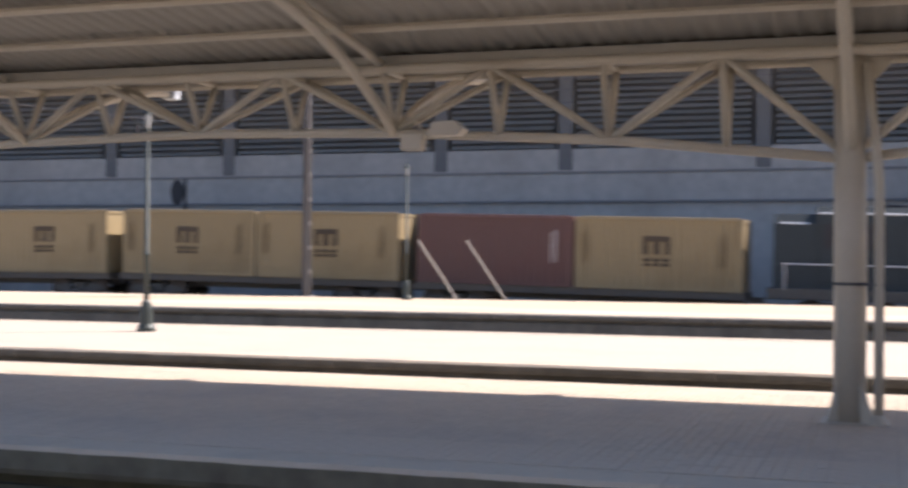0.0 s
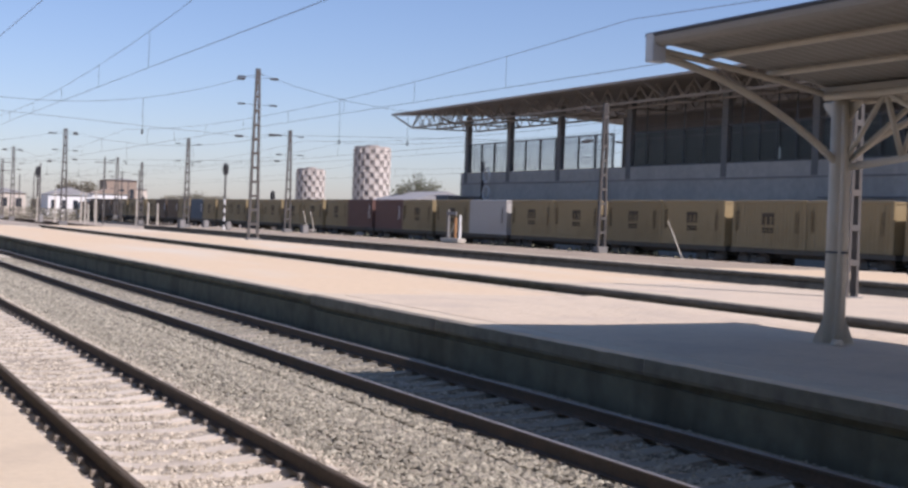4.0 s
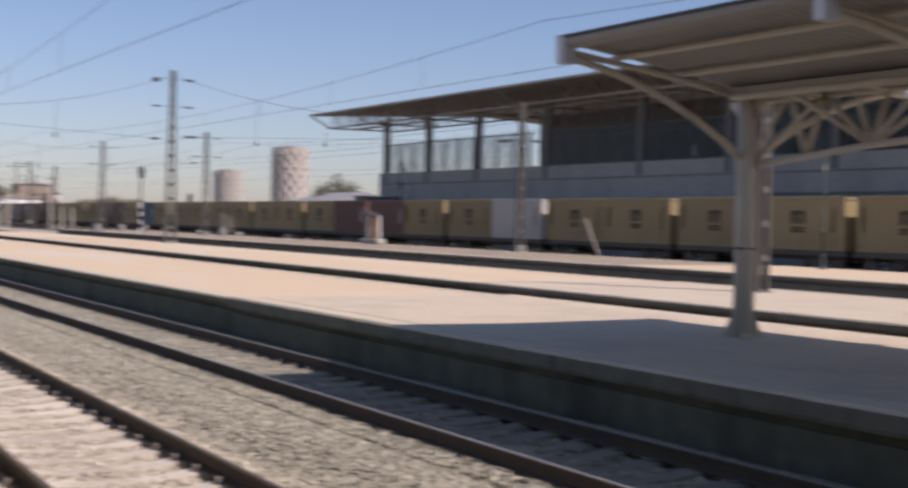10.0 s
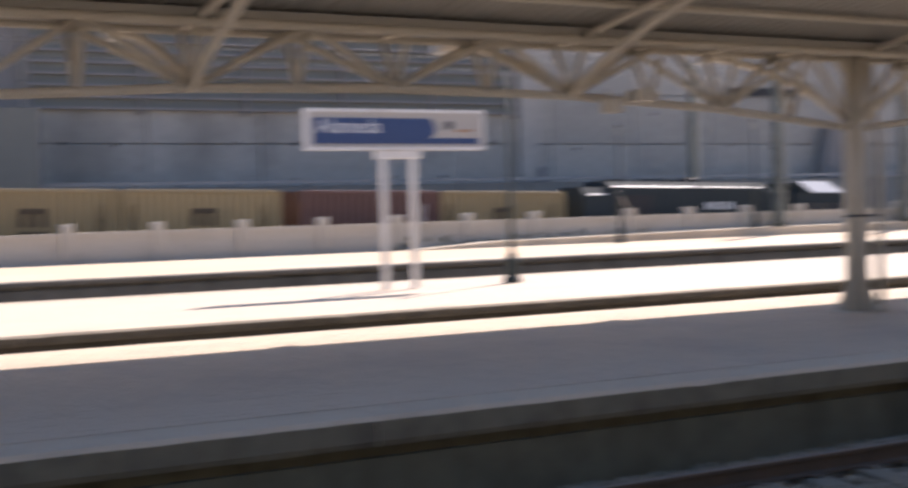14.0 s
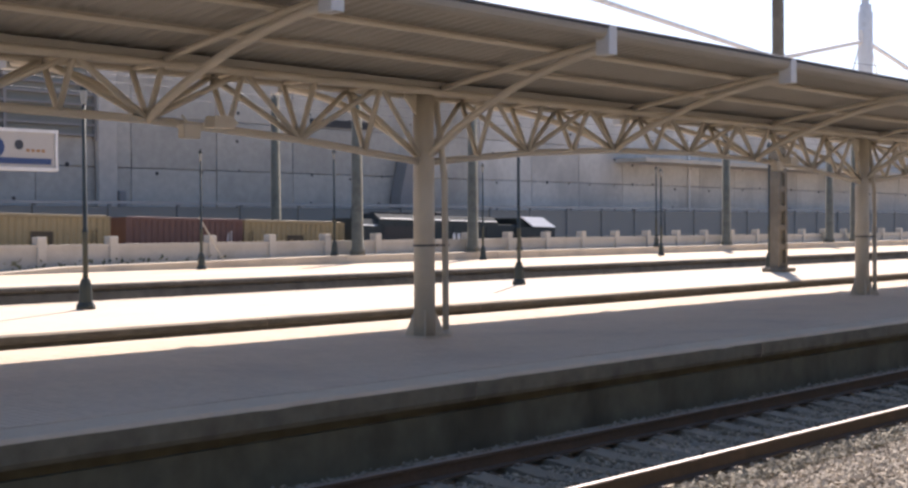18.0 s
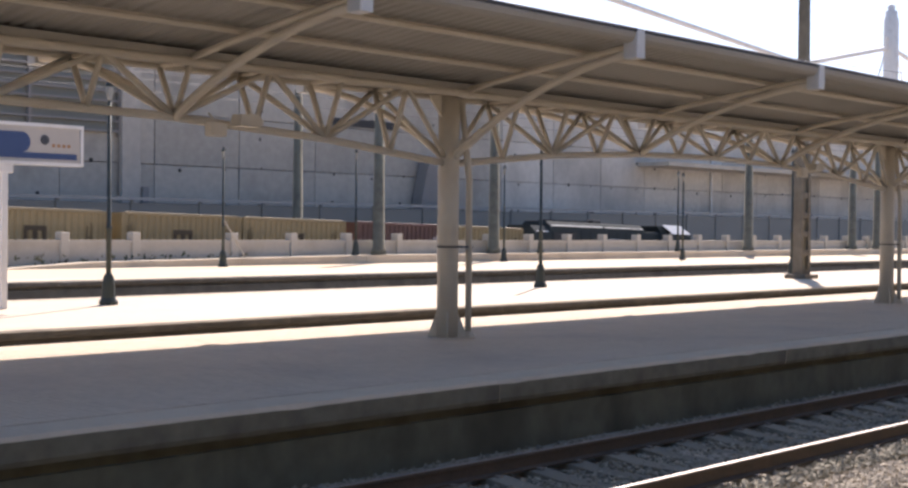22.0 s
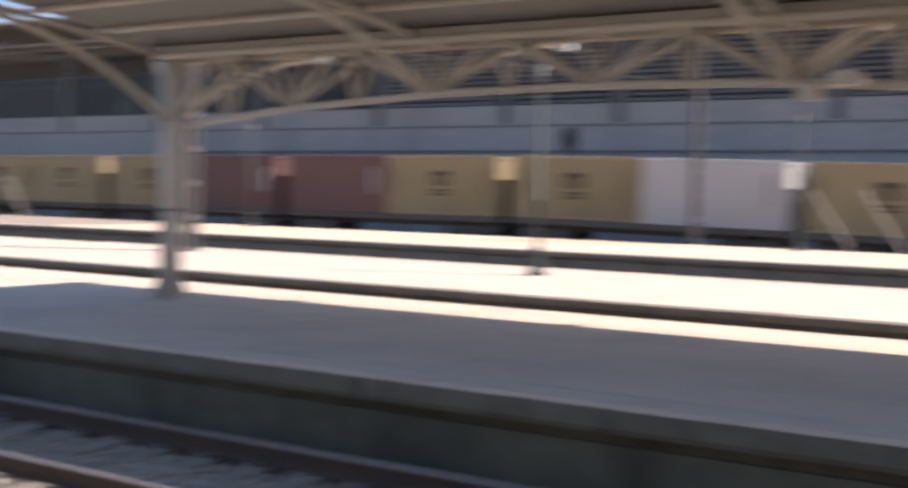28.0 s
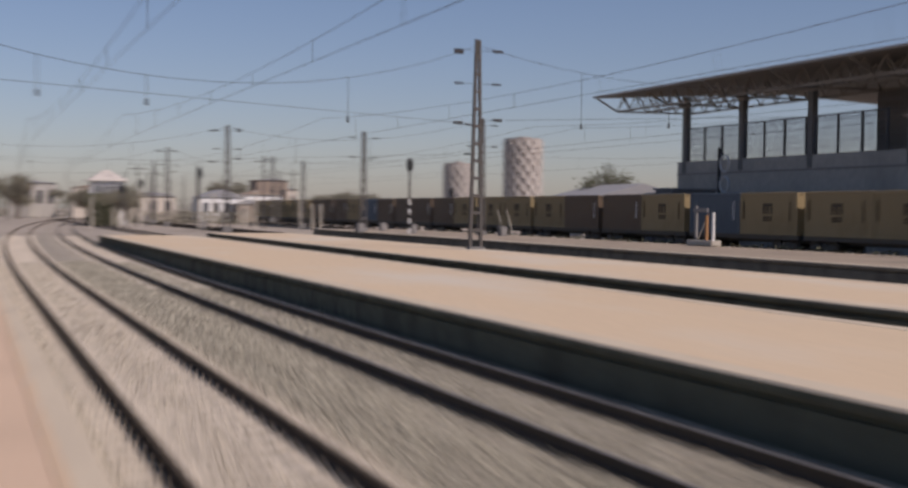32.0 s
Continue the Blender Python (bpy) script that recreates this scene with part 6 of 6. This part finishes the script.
for i, (x, y, h, r) in enumerate(((-185, 7.5 + 12, 5.2, 2.6), (-285, 10.5, 8.5, 4.6), (-276, 50, 9.0, 4.2), (-140, -8, 6.0, 3.6), (-150, -14, 8.0, 4.5), (-172, 80, 4.2, 3.0), (-178, 70, 3.8, 2.6), (-154, 71, 8.2, 3.0), (-305, 80, 7, 5), (-330, 92, 7, 6), (-300, 25, 6.5, 5), (-320, -10, 9, 6), (-210, -12, 6, 5), (-118, -14, 7, 4), (-280, 70, 5, 5))):
    tree(x, y, -0.6, h, r, i + 3)


def shrub_row(name, x0, x1, y0, y1, h, n, seed, label, size=1.0, mat="leaf"):
    rg = np.random.default_rng(seed)
    c = np.stack([rg.uniform(x0, x1, n), rg.uniform(y0, y1, n), rg.uniform(0, 1, n) ** 1.4 * h - 0.6], -1)
    s = rg.uniform(0.12, 0.3, (n, 1, 1)) * size
    v = (c[:, None] + rg.normal(0, 1, (n, 4, 3)) * s).reshape(-1, 3)
    f = [(4 * i + a, 4 * i + b, 4 * i + d) for i in range(n) for a, b, d in ((0, 1, 2), (0, 2, 3), (0, 3, 1), (1, 3, 2))]
    tagged(new(name, quick_mesh(name, v.tolist(), f, M[mat])), label, "shrubs", kind="stuff")


shrub_row("shrubs", -213, -205, 17.0, 21.0, 4.4, 6500, 21, "dense dark green shrubs beside the signal cabin", 0.42)
# Scrub in leaf_far has distance haze painted into its leaves.
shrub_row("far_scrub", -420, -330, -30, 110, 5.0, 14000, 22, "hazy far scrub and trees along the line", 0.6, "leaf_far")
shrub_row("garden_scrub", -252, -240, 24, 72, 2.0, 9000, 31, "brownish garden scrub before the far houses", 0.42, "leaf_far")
shrub_row("hedge", -128, -100, -4.4, -3.2, 2.9, 9000, 23, "trimmed green hedge behind the platform", 0.32)
shrub_row("trackside_weeds", -140, -60, 44.7, 46.4, 0.75, 3000, 24, "dry weeds along the goods line", 0.3)
shrub_row("parapet_weeds", 22, 34, 44.7, 45.1, 1.05, 500, 25, "dry weeds at the foot of the parapet", 0.3)


def parked_car(x, y, turn, paint, label):
    c = thing("car", pose(x, y, -0.55, 0, 0, turn), label, "car", "parked cars")
    part("body", lambda bm: prism(bm, [(-2.1, 0.3), (2.1, 0.3), (2.15, 0.7), (1.3, 0.92), (0.7, 1.42), (-0.9, 1.45), (-1.6, 0.98), (-2.1, 0.9)], -0.82, 0.82, "y"), M[paint], c)
    part("side_glass", lambda bm: prism(bm, [(1.1, 0.95), (0.62, 1.36), (-0.85, 1.38), (-1.35, 0.98)], -0.835, 0.835, "y"), M["dark_glass"], c)
    for a in (-1.3, 1.3):
        for b in (-0.8, 0.8):
            w = part("wheel", lambda bm: tube(bm, (a, b - 0.1, 0.31), (a, b + 0.1, 0.31), 0.31, n=16), M["black"], c)
            part("rim", lambda bm: tube(bm, (a, b - 0.11, 0.31), (a, b + 0.11, 0.31), 0.18, n=12), M["edge"], w)


parked_car(-98, -5.6, 80, "steel_dark", "dark parked car beside the garage")
parked_car(-84, -6.9, 85, "edge", "grey parked car beside the outbuilding")


# ---- tiles of the near platform ----
TILE_W, TILE_L = 0.21, 0.64


def tile_strip(length, mat):
    """A tile with a groove along its middle."""
    w, c = TILE_W, TILE_W / 2
    return mesh_of("tile", lambda bm: prism(bm, [(0.003, -0.03), (w - 0.003, -0.03), (w - 0.003, -0.002), (w - 0.005, 0.0), (c + 0.004, 0.0), (c + 0.002, -0.011), (c - 0.002, -0.011), (c - 0.004, 0.0), (0.005, 0.0), (0.003, -0.002)], 0.002, length - 0.002), M[mat])


tile_meshes = [tile_strip(TILE_L, "tile"), tile_strip(TILE_L, "tile_band")]
for i in range(30):
    for j in range(10):
        part("tile", tile_meshes[1 if i == 18 else 0], None, own, at=Matrix.Translation((-25.26 + TILE_L * i, -1.27 + TILE_W * j, random.uniform(-0.002, 0.002))))
# pavers of the middle platform, each in two halves
PAVE_X, PAVE_Y, PAVE = -6.0, 9.82, 0.2
middle = bpy.data.objects["platform_middle"]
paver_mesh = mesh_of("paver", lambda bm: prism(bm, [(0.003, -0.02), (0.197, -0.02), (0.197, 0.006), (0.194, 0.008), (0.104, 0.008), (0.102, -0.004), (0.098, -0.004), (0.096, 0.008), (0.006, 0.008), (0.003, 0.006)], 0.003, 0.197, "y"), M["paver"])
rp = random.Random(8)
for i in range(60):
    for j in range(5):
        part("paver", paver_mesh, None, middle, at=Matrix.Translation((PAVE_X + PAVE * i, PAVE_Y + PAVE * j, rp.uniform(-0.001, 0.001))))
pv, pq = [], []
for i in range(-190, 340):
    for j in range(30):
        if 0 <= i // 2 < 60 and j < 5:
            continue
        x, y, z = PAVE_X + PAVE * i / 2, PAVE_Y + PAVE * j, 0.008 + rp.uniform(-0.001, 0.001)
        k = len(pv)
        pv += [(x + 0.002, y + 0.002, -0.01), (x + 0.098, y + 0.002, -0.01), (x + 0.098, y + 0.198, -0.01), (x + 0.002, y + 0.198, -0.01),
               (x + 0.004, y + 0.004, z), (x + 0.096, y + 0.004, z), (x + 0.096, y + 0.196, z), (x + 0.004, y + 0.196, z)]
        pq += [(k + 4, k + 5, k + 6, k + 7)] + [(k + a, k + (a + 1) % 4, k + 4 + (a + 1) % 4, k + 4 + a) for a in range(4)]
tagged(part("pavers", quick_mesh("pavers", pv, pq, M["paver"]), None, middle), kind="stuff")
tile_old_mesh = mesh_of("tile", lambda bm: box(bm, 0.006, 1.194, 0.006, 0.594, -0.04, 0.0, 0.005), M["tile_old"])
for i in range(14):
    for j in range(5):
        part("tile", tile_old_mesh, None, own, at=Matrix.Translation((-42.2 + 1.2 * i, -2.0 + 0.6 * j, -0.026 + random.uniform(-0.004, 0.004))))


# ---- what moves ----
def run(t):
    """How far the goods train has come by t."""
    return 2.42 * t + 0.0125 * t * t


def motions():
    for x0, vehicle in TRAIN:
        rows = []
        for t in range(0, 33, 2):
            x = x0 + run(t)
            slope = math.degrees(math.atan2(grade(x + 4.6) - grade(x - 4.6), 9.2))
            rows.append((t, pose(x, TRAIN_Y, -0.36 + (grade(x + 4.6) + grade(x - 4.6)) / 2, 0, -slope, 0)))
        walk(vehicle, rows)
    # wheels roll without slipping; one reckoning for each place on a bogie
    turns = [(0.2 * k, math.degrees(run(0.2 * k) / 0.46)) for k in range(161)]
    rolls = {a: [(t, pose(a, 0, 0.46, 0, d % 360, 0)) for t, d in turns] for a in {w[0] for w in WHEELS}}
    for a, wheel in WHEELS:
        walk(wheel, rolls[a])


motions()
